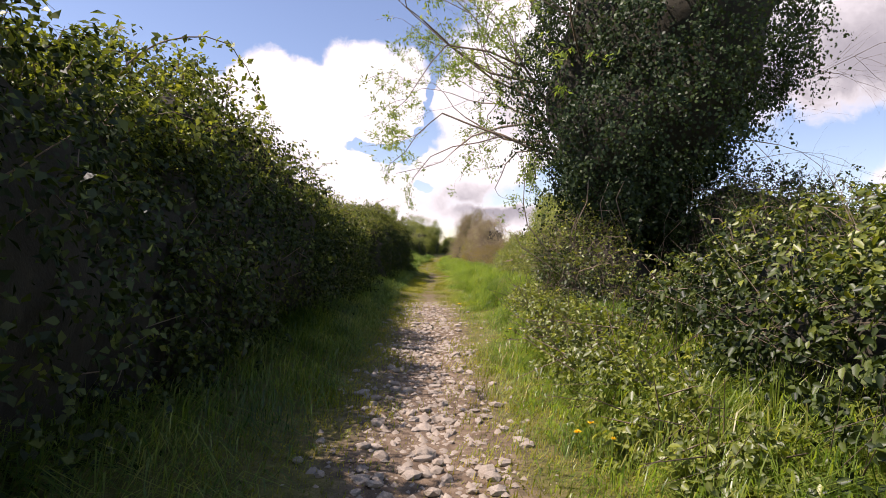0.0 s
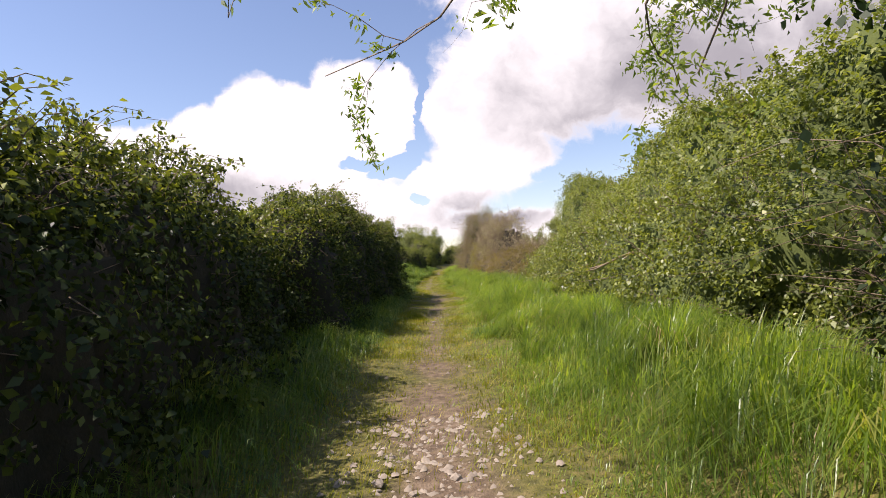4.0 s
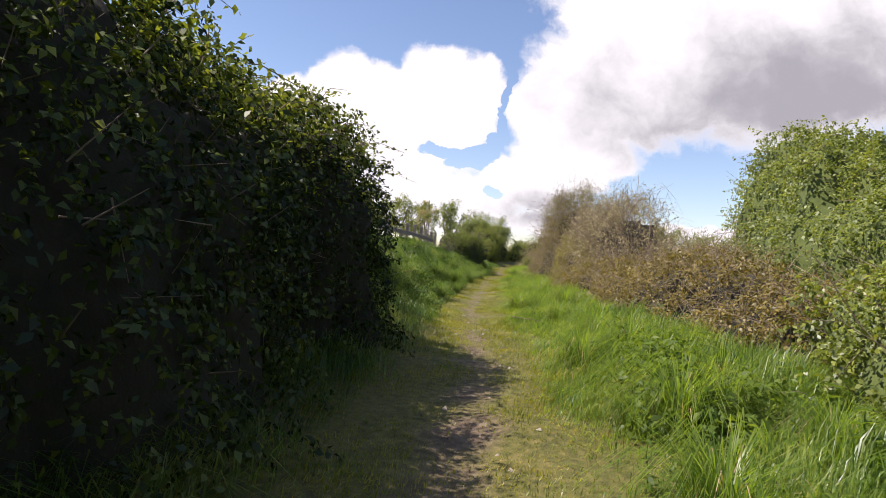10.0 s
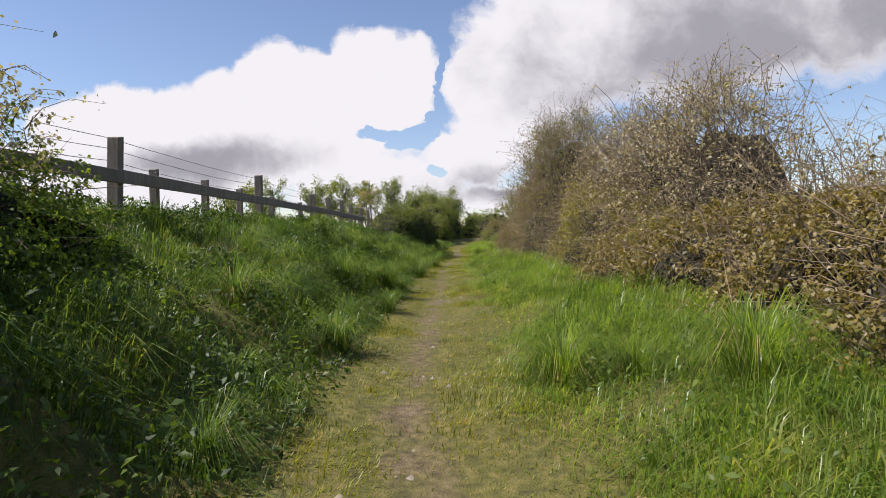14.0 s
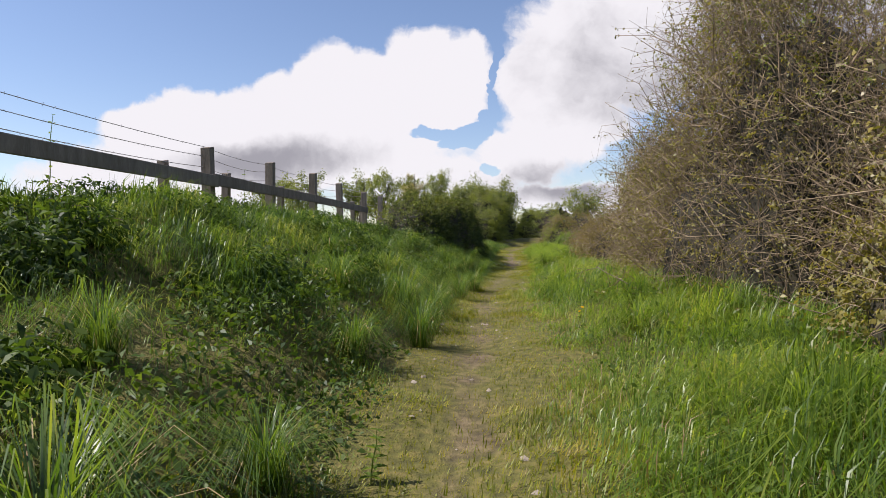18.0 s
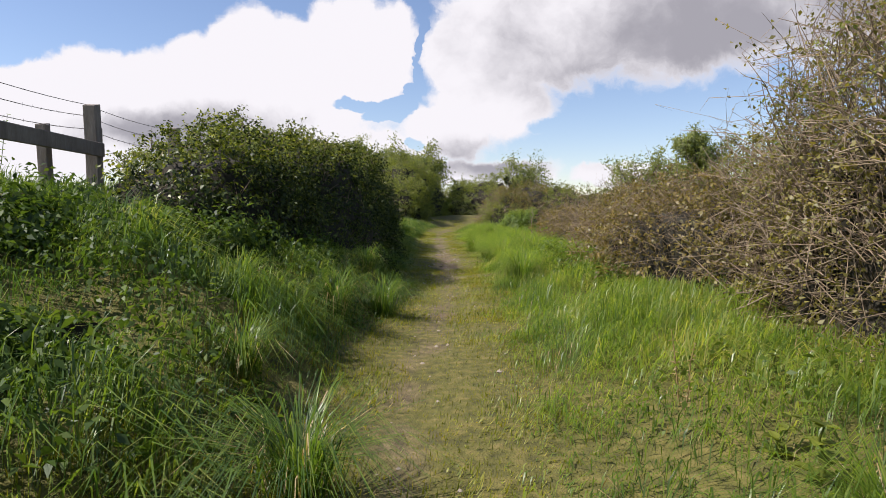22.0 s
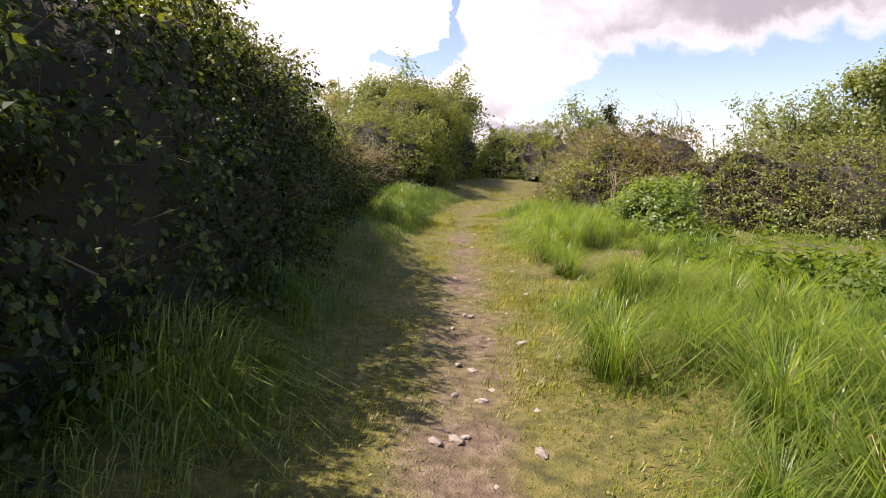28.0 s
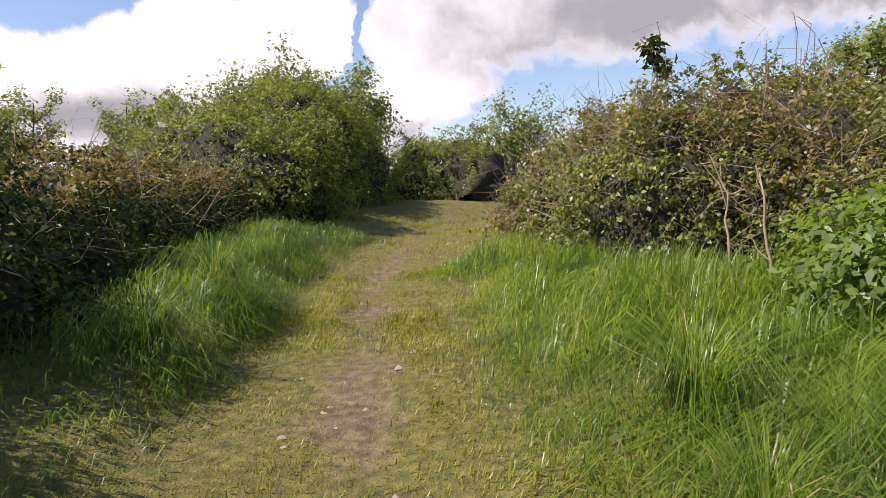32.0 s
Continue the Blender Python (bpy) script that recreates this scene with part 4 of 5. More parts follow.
OVERHANG = (((2.5, 11.6, 3.5), (-1, 0.25, 0.12), 3.3), ((2.6, 11.8, 3.9), (-1, -0.1, 0.2), 3.5), ((2.6, 11.4, 3.1), (-0.9, 0.2, 0.0), 2.5),
            ((2.8, 11.7, 4.3), (-0.9, -0.25, 0.3), 3.4), ((2.5, 12.2, 3.2), (-0.8, 0.7, 0.05), 2.7), ((2.5, 12.4, 3.7), (-0.7, 0.9, 0.12), 2.9),
            ((2.9, 11.3, 4.0), (-0.6, -0.7, 0.2), 2.9), ((2.4, 11.2, 2.9), (-1, -0.05, 0.12), 2.6), ((2.4, 12.0, 3.0), (-1, 0.5, 0.15), 3.0),
            ((2.5, 11.5, 3.6), (-1, -0.4, 0.2), 3.0), ((2.6, 11.6, 4.4), (-1, 0.3, 0.05), 3.5), ((2.6, 12.6, 3.4), (-0.4, 1.0, 0.1), 2.4))


def ivy_tree():
    rng = np.random.default_rng(7)
    org = np.array([3.05, 11.0, float(land(3.05, 11.0))])
    ob = thing("ivy_tree", "old ash tree thickly clad in dark ivy, branches overhanging the lane", "tree", org)
    line = np.array([(3.05, 11.0, -0.1), (3.1, 10.95, 1.25), (3.5, 10.95, 2.5), (3.85, 11.0, 3.9), (3.95, 11.1, 5.2), (4.0, 11.2, 6.4)])
    part("trunk", limbs_mesh("trunk", [(line, np.array([0.29, 0.24, 0.21, 0.19, 0.14, 0.08]))], M_BARK, org, 10), ob)
    # ivy coat
    n = 70000
    z = rng.uniform(0.15, 6.4, n)
    rad = np.interp(z, [0, 0.51, 1.35, 2.2, 3.05, 3.89, 5.08, 6.43], [0.45, 0.5, 0.8, 1.35, 1.75, 2.15, 2.2, 1.6])
    a = rng.uniform(0, 2 * np.pi, n)
    d = np.stack([np.cos(a), np.sin(a), 0 * a], 1)
    c = np.stack([np.interp(z, line[:, 2], line[:, 0]), np.interp(z, line[:, 2], line[:, 1]), z], 1)
    p0 = c + d * rad[:, None]
    bulge = 0.55 * lump(p0, 0.8, 31) + 0.35 * lump(p0, 1.8, 32) + 0.22 * lump(p0, 4, 33)
    p = c + d * (rad * (1 + 0.62 * bulge) - rng.exponential(0.2, n))[:, None]
    keep = lump(p, 1.5, 35) + 0.5 * lump(p, 3.3, 36) > -0.5
    p, d = p[keep], d[keep]
    # hanging sprays break the outline
    w = rng.integers(0, len(p), 1300)
    reach = unit(d[w] + rng.normal(0, 0.5, (1300, 3)))
    f, ln = rng.uniform(0, 1, (1300, 16)), rng.uniform(0.2, 0.75, (1300, 1))
    q = p[w][:, None] + reach[:, None] * (ln * f)[..., None] + np.array([0, 0, -0.7]) * (ln * f ** 2)[..., None] + rng.normal(0, 0.035, (1300, 16, 3))
    p, d = np.concatenate([p, q.reshape(-1, 3)]), np.concatenate([d, np.repeat(d[w], 16, 0)])
    part("ivy", fast_mesh("ivy", *_shift(leaf_arrays(p, d + np.array([0, 0, 0.25]), 0.058, rng, slim=0.85, droop=0.6), org), M_IVY), ob, "glossy dark green ivy leaves", kind="stuff")
    # closed shell behind the ivy leaves, near-black in place of the shade there
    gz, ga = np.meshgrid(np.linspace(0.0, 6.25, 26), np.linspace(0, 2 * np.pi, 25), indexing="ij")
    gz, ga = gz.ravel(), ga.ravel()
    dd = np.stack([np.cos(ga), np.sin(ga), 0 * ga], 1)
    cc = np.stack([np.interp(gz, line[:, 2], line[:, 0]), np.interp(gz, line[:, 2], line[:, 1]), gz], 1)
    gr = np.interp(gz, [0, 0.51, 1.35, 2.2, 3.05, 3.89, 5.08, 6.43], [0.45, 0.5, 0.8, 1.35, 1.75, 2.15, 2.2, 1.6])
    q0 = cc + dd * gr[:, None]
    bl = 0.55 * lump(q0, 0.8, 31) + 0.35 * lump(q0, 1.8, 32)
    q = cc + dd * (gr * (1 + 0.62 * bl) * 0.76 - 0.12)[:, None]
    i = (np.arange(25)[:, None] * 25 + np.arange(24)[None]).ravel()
    part("ivy_stem", fast_mesh("ivy stems", q - org, np.stack([i, i + 1, i + 26, i + 25], 1), M_CORE), ob, "inner shell under the ivy, darkened to stand for shade")
    vines = []
    for k in range(8):
        x0, z1 = rng.uniform(2.0, 3.4), rng.uniform(1.4, 2.5)
        t = np.linspace(0, 1, 7)
        v = np.stack([x0 + 0.5 * rng.normal() * t + 0.16 * np.sin(t * rng.uniform(3, 9) + k), 9.85 - 0.3 * t + 0.06 * rng.normal(0, 1, 7), 0.2 + (z1 - 0.2) * t], 1)
        vines.append((v, np.linspace(0.011, 0.005, 7) * rng.uniform(0.6, 1.5)))
    part("ivy_vine", limbs_mesh("vine", vines, M_TWIG, org, 4), ob, "bare hanging ivy stems", kind="stuff")
    # overhanging ash limbs in young leaf
    segs, tips = [], []
    for st, way, ln in OVERHANG:
        grow(rng, st, way, ln, 0.034, 3, segs, tips, 0.10, 0.9, 3, 0.16)
    kept, ends, roots = [], [], [s[0] for s in OVERHANG]
    for g in segs:      # a limb stays only with the one that bears it
        if clear(g[0]) and (g[1][0] < 0.02 or g[0][-1][2] > 2.6) and any(np.abs(g[0][0] - q).max() < 1e-6 for q in roots):
            kept.append(g)
            roots = roots + list(g[0][1:])
            if g[1][0] < 0.009:
                ends.extend(g[0][1:])
    segs, tips = kept, ends
    part("branch", limbs_mesh("branch", segs, M_TWIG, org, 3), ob, "bare overhanging grey branches", kind="stuff")
    tips = np.array(tips)
    k = np.repeat(tips[rng.integers(0, len(tips), 1500)], 9, 0) + rng.normal(0, 0.05, (13500, 3))      # bunches at the twig ends
    part("young_foliage", fast_mesh("young leaves", *_shift(leaf_arrays(k, rng.normal(0, 1, k.shape) + np.array([0, 0, 0.4]), 0.075, rng, slim=0.36), org), M_FRESH), ob, "yellow-green opening leaves", kind="stuff")
    # bare spray on the field side
    segs, tips = [], []
    for st, way, ln in (((3.9, 10.6, 2.9), (0.9, -0.2, 0.15), 2.2), ((4.0, 10.7, 2.2), (1, -0.1, 0.0), 2.2), ((3.9, 10.6, 3.9), (0.9, 0.1, 0.3), 2.4), ((3.9, 10.9, 1.7), (1, -0.3, 0.1), 2.2), ((4.0, 10.8, 3.3), (1, 0.2, -0.1), 2.6), ((4.1, 10.9, 4.6), (1, -0.1, 0.1), 2.6), ((4.4, 11.2, 2.6), (1, 0.3, 0.2), 2.4)):
        grow(rng, st, way, ln, 0.02, 3, segs, tips, 0.02, 0.45, 3, 0.1)
    part("branch", limbs_mesh("branch", segs, M_TWIG, org, 3), ob, "thin bare twigs towards the field", kind="stuff")
    return ob


ivy_tree()
tree("sallow_tree", "bushy sallow with pale spring leaves at the bend of the lane", (-2.91, 91.17), 4.4, 2.03, M_WILLOW, 0.13, 20000, 301, stems=3, clump=0.8, base=0.3)
tree("sallow_tree", "sallow crown overhanging the lane at the bend", (-0.88, 92.01), 5.08, 1.69, M_BRAMBLE, 0.13, 18000, 302, stems=3, clump=0.8, base=0.3)
tree("ash_tree", "thin half-bare tree standing above the scrub", (-13.4, 130), 13.2, 2.6, M_BUDS, 0.15, 4500, 304, stems=1, clump=0.7, base=0.4)
tree("ash_tree", "young ash with light green crown over the brambles", (15.54, 86.94), 6.26, 1.86, M_WILLOW, 0.13, 22000, 306, trunk_r=0.2, stems=2, clump=0.7, base=0.3)
tree("sallow_tree", "small pale willow beside the ash", (11.99, 85.24), 3.55, 1.86, M_WILLOW, 0.12, 10000, 307, stems=4, clump=0.6, base=0.02)
for k, (x, y, h) in enumerate([(-36, 128, 10.5), (-29, 124, 11), (-23, 130, 12), (-18.5, 126, 12), (-15, 136, 12), (-10, 128, 10.5), (-6, 132, 9)]):
    tree("sallow_tree", "grey-green tree in the distant row beyond the field", (x, y), h, 3.0, M_WILLOW, 0.24, 8000, 320 + k, stems=3, clump=1.0, base=0.12)
for k, (x, y, h) in enumerate([(17.1, 80.17, 3.38), (20.45, 85.24, 4.23), (6.91, 98.78, 3.55), (22.14, 100.47, 5.08)]):
    tree("sallow_tree", "pale green scrub tree beyond the brambles", (x, y), h, 2.4, M_WILLOW, 0.15, 8000, 340 + k, stems=3, clump=0.8, base=0.1)


# ---------------------------------------------------------------- fence on the bank
def fence():
    rng = np.random.default_rng(5)
    ob = thing("fence", "weathered grey timber rail fence topped with barbed wire on the bank", "fence", (-4.1, 46, float(land(-4.1, 46))))
    org = np.array(ob.location)

    def line_x(y):
        return np.interp(y, [32, 36, 40, 60], [-4.35, -4.25, -4.12, -4.1])

    def beam(a, b, w, h, top_slant=0.0):
        a, b = np.array(a, float), np.array(b, float)
        d = unit(b - a)
        s = unit(np.cross(d, (0, 0, 1) if abs(d[2]) < 0.9 else (0, 1, 0)))
        u = np.cross(s, d)
        bm = bmesh.new()
        rings = []
        for t, tilt in ((0.0, 0), (0.5, 0), (1.0, top_slant)):
            c = a + (b - a) * t + rng.normal(0, 0.004, 3)
            rings.append([bm.verts.new(c + s * w / 2 * i + u * h / 2 * j + d * tilt * j - org) for i, j in ((-1, -1), (1, -1), (1, 1), (-1, 1))])
        for r0, r1 in zip(rings, rings[1:]):
            for k in range(4):
                bm.faces.new((r0[k], r0[(k + 1) % 4], r1[(k + 1) % 4], r1[k]))
        bm.faces.new(rings[0][::-1]), bm.faces.new(rings[-1])
        bmesh.ops.bevel(bm, geom=[e for e in bm.edges], offset=0.006, segments=1, affect="EDGES")
        me = bpy.data.meshes.new("beam")
        bm.to_mesh(me)
        bm.free()
        me.materials.append(M_WOOD)
        return me

    tall = [32.2, 34.9, 38.5, 43.5, 48.1, 50.1, 52.25, 54.2, 56.55, 58.6]
    short = [33.6, 36.4, 39.6, 41.2, 42.8, 44.8, 47.3, 48.75, 50.9, 52.65, 54.6, 55.95, 56.85]
    for y in tall[1:]:
        x, z = line_x(y), land(line_x(y), y)
        top = 2.28 + rng.normal(0, 0.035)
        part("post", beam((x, y, z - 0.2), (x + rng.normal(0, 0.02), y + rng.normal(0, 0.02), top), 0.13, 0.12, 0.012), ob)
    for y in short:
        x, z = line_x(y) - 0.13, land(line_x(y), y)
        part("short_post", beam((x, y, z - 0.2), (x + rng.normal(0, 0.015), y, 1.99 + rng.normal(0, 0.03)), 0.1, 0.09, 0.008), ob)
    for a, b in zip(tall[:-1:2], tall[2::2]):
        part("rail", beam((line_x(a) + 0.09, a - 0.05, 1.79 + rng.normal(0, 0.012)), (line_x(b) + 0.09, b + 0.02, 1.79 + rng.normal(0, 0.015)), 0.045, 0.15), ob)
    for h, sag in ((2.24, 0.035), (2.12, 0.055), (1.98, 0.06)):
        pts = []
        for a, b in zip(tall, tall[1:]):
            for t in np.linspace(0, 1, 8)[:-1]:
                y = a + (b - a) * t
                pts.append((line_x(y) - 0.065, y, h - sag * 4 * t * (1 - t)))
        pts = np.array(pts)[None]
        w = [tube_arrays(pts, np.full(pts.shape[:2], 0.0036), 4)]
        by = np.arange(tall[0] + 0.05, tall[-1] - 0.2, 0.13)
        b0 = np.stack([line_x(by) - 0.065, by, np.interp(by, pts[0, :, 1], pts[0, :, 2])], 1)
        dv = unit(rng.normal(0, 1, b0.shape)) * 0.018
        w.append(tube_arrays(np.stack([b0 - dv, b0, b0 + dv], 1), np.full((len(by), 3), 0.0016), 3))
        v, f = join_arrays(w)
        part("barbed_wire", fast_mesh("barbed wire", v - org, f, M_WIRE), ob, "rusting barbed wire strand")


fence()


# ---------------------------------------------------------------- grass
def scatter(n, x0, x1, y0, y1, rng):
    y = rng.uniform(y0, y1, n)
    o = rng.uniform(x0, x1, n)
    return lane(y) + o, y, o


def grass_field(name, label, n, x0, x1, y0, y1, height, width, mat, seed, dens=None, lean=0.45, edge=None, short=False, clump=0.8):
    """A sheet of single blades; height and thickness of growth vary in patches."""
    rng = np.random.default_rng(seed)
    x, y, o = scatter(n, x0, x1, y0, y1, rng)
    p = np.stack([x, y, 0 * x], 1)
    patch = 0.65 * lump(p, 0.9, 41) + 0.6 * lump(p, 2.1, 42)
    keep = rng.uniform(0, 1, n) < np.clip(1 - 0.55 * clump + clump * patch, 0.22, 1) * (dens(o, y, x) if dens else 1)
    p, patch, o, y = p[keep], patch[keep], o[keep], y[keep]
    p[:, 2] = land(p[:, 0], p[:, 1]) - 0.01
    h = height * np.clip(1 + 0.9 * patch, 0.42, 1.7) * rng.uniform(0.45, 1.25, len(p))
    if edge:
        h = h * edge(o, y)
    v, f = blade_arrays(p, np.maximum(h, 0.015), width, rng, lean)
    if short:
        v = v.reshape(-1, 4, 3)
        v = np.stack([v[:, 0] - (v[:, 2] - v[:, 1]) / 2, v[:, 0] + (v[:, 2] - v[:, 1]) / 2, v[:, 3]], 1).reshape(-1, 3)
        f = np.arange(len(v)).reshape(-1, 3)
    return tagged(new(name, fast_mesh(name, v, f, mat)), label, "grass", kind="stuff")


def verge_right(o, y, x):
    start = np.interp(y, [0, 7.51, 14.61, 24.19, 31.6, 46.11, 58.13, 65.44, 67.75, 68.75, 70.14, 70.67, 76.78], [0.72, 0.63, 0.59, 0.63, 0.68, 0.63, 0.68, 0.68, 0.76, 2.2, 2.28, 0.72, 0.72])
    return step(o, start - 0.25, start + 0.38)


def verge_left(o, y, x):
    start = np.interp(y, [0, 7.51, 14.61, 26.26, 30.11, 42.69, 58.13, 65.44, 70.32, 76.78], [0.72, 0.68, 0.72, 0.76, 0.68, 0.52, 0.55, 0.72, 0.8, 0.68])
    return step(-o, start - 0.13, start + 0.25)


def near_short(o, y, x):
    w = np.interp(y, [0, 9.7, 15.89, 24.19, 35.18, 52.11, 63.21, 69.36, 76.78], [0.36, 0.34, 0.21, 0.22, 0.17, 0.17, 0.25, 0.25, 0.2])
    worn = np.exp(-(o / w) ** 2) * np.interp(y, [0, 10.85, 15.89, 75.09], [1, 0.95, 0.7, 0.7])
    return np.clip(1 - worn, 0.06, 1)


def rise_right(o, y):
    return 0.3 + 0.7 * step(o, 0.6, 1.45)


def rise_left(o, y):
    return 0.4 + 0.6 * step(-o, 0.5, 1.0)


for y0, y1, n in ((0.5, 24, 150000), (24, 52, 200000), (52, 76.78, 190000)):
    grass_field("short_grass", "short trodden yellow-green grass on the lane", n, -1.1, 1.1, y0, y1, 0.06, 0.009, M_LAWN, int(400 + y0), near_short, 0.8, short=True, clump=0.4)
grass_field("lane_grass", "short grass on the far stretch of the lane", 30000, -1.9, 1.9, 76.78, 88.63, 0.075, 0.016, M_LAWN, 470, None, 0.7, short=True)
for y0, y1, n in ((1.0, 17, 90000), (17, 36, 150000), (36, 57, 130000), (57, 76.78, 140000)):
    grass_field("verge_grass", "lush tall green grass on the sunny verge", n, 0.42, 2.8, y0, y1, 0.31, 0.0068, M_GRASS, int(500 + y0), verge_right, 1.1, edge=rise_right)
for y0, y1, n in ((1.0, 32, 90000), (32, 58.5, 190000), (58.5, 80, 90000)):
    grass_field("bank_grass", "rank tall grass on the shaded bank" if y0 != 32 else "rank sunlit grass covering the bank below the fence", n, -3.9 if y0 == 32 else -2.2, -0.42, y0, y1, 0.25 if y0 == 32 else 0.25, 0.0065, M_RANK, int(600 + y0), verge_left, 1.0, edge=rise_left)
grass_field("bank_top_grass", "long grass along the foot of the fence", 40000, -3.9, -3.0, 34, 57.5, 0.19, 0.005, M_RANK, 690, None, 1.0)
grass_field("side_grass", "trampled short grass where the side path leaves", 40000, 1.1, 4.4, 66.87, 72.25, 0.07, 0.009, M_LAWN, 695, None, 0.9, short=True)
grass_field("rough_grass", "rough grass on both sides of the side path", 26000, 2.7, 7.3, 64.39, 75.09, 0.17, 0.007, M_GRASS, 698, None, 1.0)
grass_field("dead_grass", "scattered dead straw among the verge grass", 8000, 0.6, 2.5, 4, 75.09, 0.2, 0.005, M_STRAW, 700, verge_right, 0.8)
for y0, y1, n in ((1, 26, 16000), (26, 52, 26000), (52, 77, 26000)):
    grass_field("cut_grass", "dry clippings trodden into the short turf", n, -0.75, 0.75, y0, y1, 0.035, 0.006, M_STRAW, int(705 + y0), None, 2.2, short=True, clump=0.6)
grass_field("field_grass", "pasture grass behind the fence", 9000, -9, -3.9, 31, 60, 0.18, 0.012, M_GRASS, 710)


def grass_tuft(seed, blades, h, spread_r, mat):
    rng = np.random.default_rng(seed)
    a, r = rng.uniform(0, 2 * np.pi, blades), np.abs(rng.normal(0, spread_r * 0.4, blades))
    p = np.stack([np.cos(a) * r, np.sin(a) * r, np.full(blades, -0.02)], 1)
    n = blades
    d = unit(np.stack([np.cos(a), np.sin(a), 0 * a], 1) + rng.normal(0, 0.35, (n, 3)) * np.array([1, 1, 0]))
    s = np.stack([-d[:, 1], d[:, 0], 0 * a], 1)
    hh = (h * rng.uniform(0.6, 1.2, n))[:, None]
    out = hh * rng.uniform(0.35, 1.3, n)[:, None]
    w = 0.0024 * rng.uniform(0.7, 1.4, n)[:, None]
    k = [(0, 0, 1.0), (0.22, 0.55, 0.9), (0.58, 0.86, 0.7), (1.0, 0.66, 0.0)]
    rows = []
    for along, up, wide in k:
        c = p + d * out * along + np.array([[0, 0, 1.0]]) * hh * up * np.clip(1.15 - 0.5 * out / hh * along, 0.4, 1.1)
        rows += [c - s * w * max(wide, 0.05), c + s * w * max(wide, 0.05)]
    v = np.stack(rows, 1)
    b = (np.arange(n) * 8)[:, None, None] + np.array([0, 2, 4])[None, :, None]
    f = b + np.array([0, 1, 3, 2])[None, None]
    return fast_mesh("grass tuft", v.reshape(-1, 3), f.reshape(-1, 4), mat)


def herb_layer(name, label, n, x0, x1, y0, y1, top, size, mat, seed, dens):
    """Low broad leaves of clover, dock and bramble seedlings between the grass."""
    rng = np.random.default_rng(seed)
    x, y, o = scatter(n, x0, x1, y0, y1, rng)
    p = np.stack([x, y, 0 * x], 1)
    keep = (lump(p, 0.7, seed) + 0.6 * lump(p, 2.0, seed + 1) > 0.05) & (rng.uniform(0, 1, n) < dens(o, y, x))
    p, o, y = p[keep], o[keep], y[keep]
    p[:, 2] = land(p[:, 0], p[:, 1]) + top * rng.uniform(0.15, 1.0, len(p)) * step(np.abs(o), 0.42, 1.1) + 0.012
    v, f = leaf_arrays(p, np.tile(np.array([[0, 0, 0.9]]), (len(p), 1)), size, rng, 0.4, 0.5)
    return tagged(new(name, fast_mesh(name, v, f, mat)), label, "plants", kind="stuff")


herb_layer("verge_herbs", "broad-leaved weeds mixed through the sunny verge", 26000, 0.9, 2.6, 2, 75.09, 0.26, 0.043, M_NETTLE, 730, lambda o, y, x: verge_right(o, y, x) * (0.1 + 0.9 * step(y, 23, 27) * (1 - 0.8 * step(y, 58, 62))))
herb_layer("bank_herbs", "broad-leaved weeds mixed through the bank growth", 60000, -3.6, -0.5, 31.5, 56.5, 0.3, 0.05, M_DARK_WEED, 740, verge_left)
herb_layer("path_herbs", "flat plantain and clover leaves in the short turf", 16000, -0.8, 0.8, 2, 75.09, 0.02, 0.016, M_LAWN, 750, near_short)


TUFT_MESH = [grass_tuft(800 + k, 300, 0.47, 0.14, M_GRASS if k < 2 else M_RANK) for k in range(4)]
rng = np.random.default_rng(11)
TUFTS = [(0.95, 70.1), (1.3, 70.45), (1.65, 70.7), (0.7, 65.9), (-1.6, 38.6), (-1.9, 40.4), (-1.45, 42.0), (-2.3, 43.4), (-1.5, 45.2), (-2.0, 46.6), (-2.6, 48.2), (-1.7, 49.6), (-2.4, 51.0), (-1.5, 53.2), (-1.9, 54.4), (-1.3, 55.2), (-1.75, 35.6), (-2.2, 36.8),
         (0.91, 23.02), (1.18, 21.58), (1.08, 5.61), (1.22, 3.89), (1.04, 70.76), (1.5, 71.03), (1.92, 71.13), (1.24, 71.49), (2.25, 71.4), (1.01, 61.73), (1.34, 60.25), (1.44, 63.46), (1.25, 64.83), (1.22, 66.03),
         (1.64, 66.59), (0.95, 62.6), (1.5, 62.2), (0.9, 64.5), (1.2, 65.1), (1.4, 65.8), (1.6, 64.9), (0.8, 63.6), (1.3, 63.9), (1.1, 64.2), (1.7, 65.4), (-1.1, 59.6), (-1.25, 57.4), (-0.95, 56.2), (-0.95, 52.11), (-1.1, 50.57), (-1.25, 48.33), (-1.33, 43.06), (-1.21, 40.02), (-1.37, 37.03), (-1.47, 34.39), (-1.16, 46.4), (1.02, 32.9), (1.32, 30.7), (0.91, 36.67), (0.77, 41.92), (1.22, 26.48), (1.01, 25.11), (0.79, 19.07), (1.04, 16.92),
         (-1.5, 47.45), (-1.69, 41.53), (-1.35, 72.88), (-1.36, 74.41), (-1.35, 75.94), (0.88, 51.5), (0.87, 46.4), (1.79, 64.39)]
VERGE_TUFTS = np.random.default_rng(77)
for y0, y1, n in ((13.5, 31, 34), (32, 44, 12), (58, 69.3, 26)):
    for y in VERGE_TUFTS.uniform(y0, y1, n):
        TUFTS.append((float(lane(y)) + VERGE_TUFTS.uniform(0.95, 2.1), float(y)))
DEAD_MESH = [grass_tuft(820 + k, 26, 0.38, 0.14, M_STRAW) for k in range(4)]
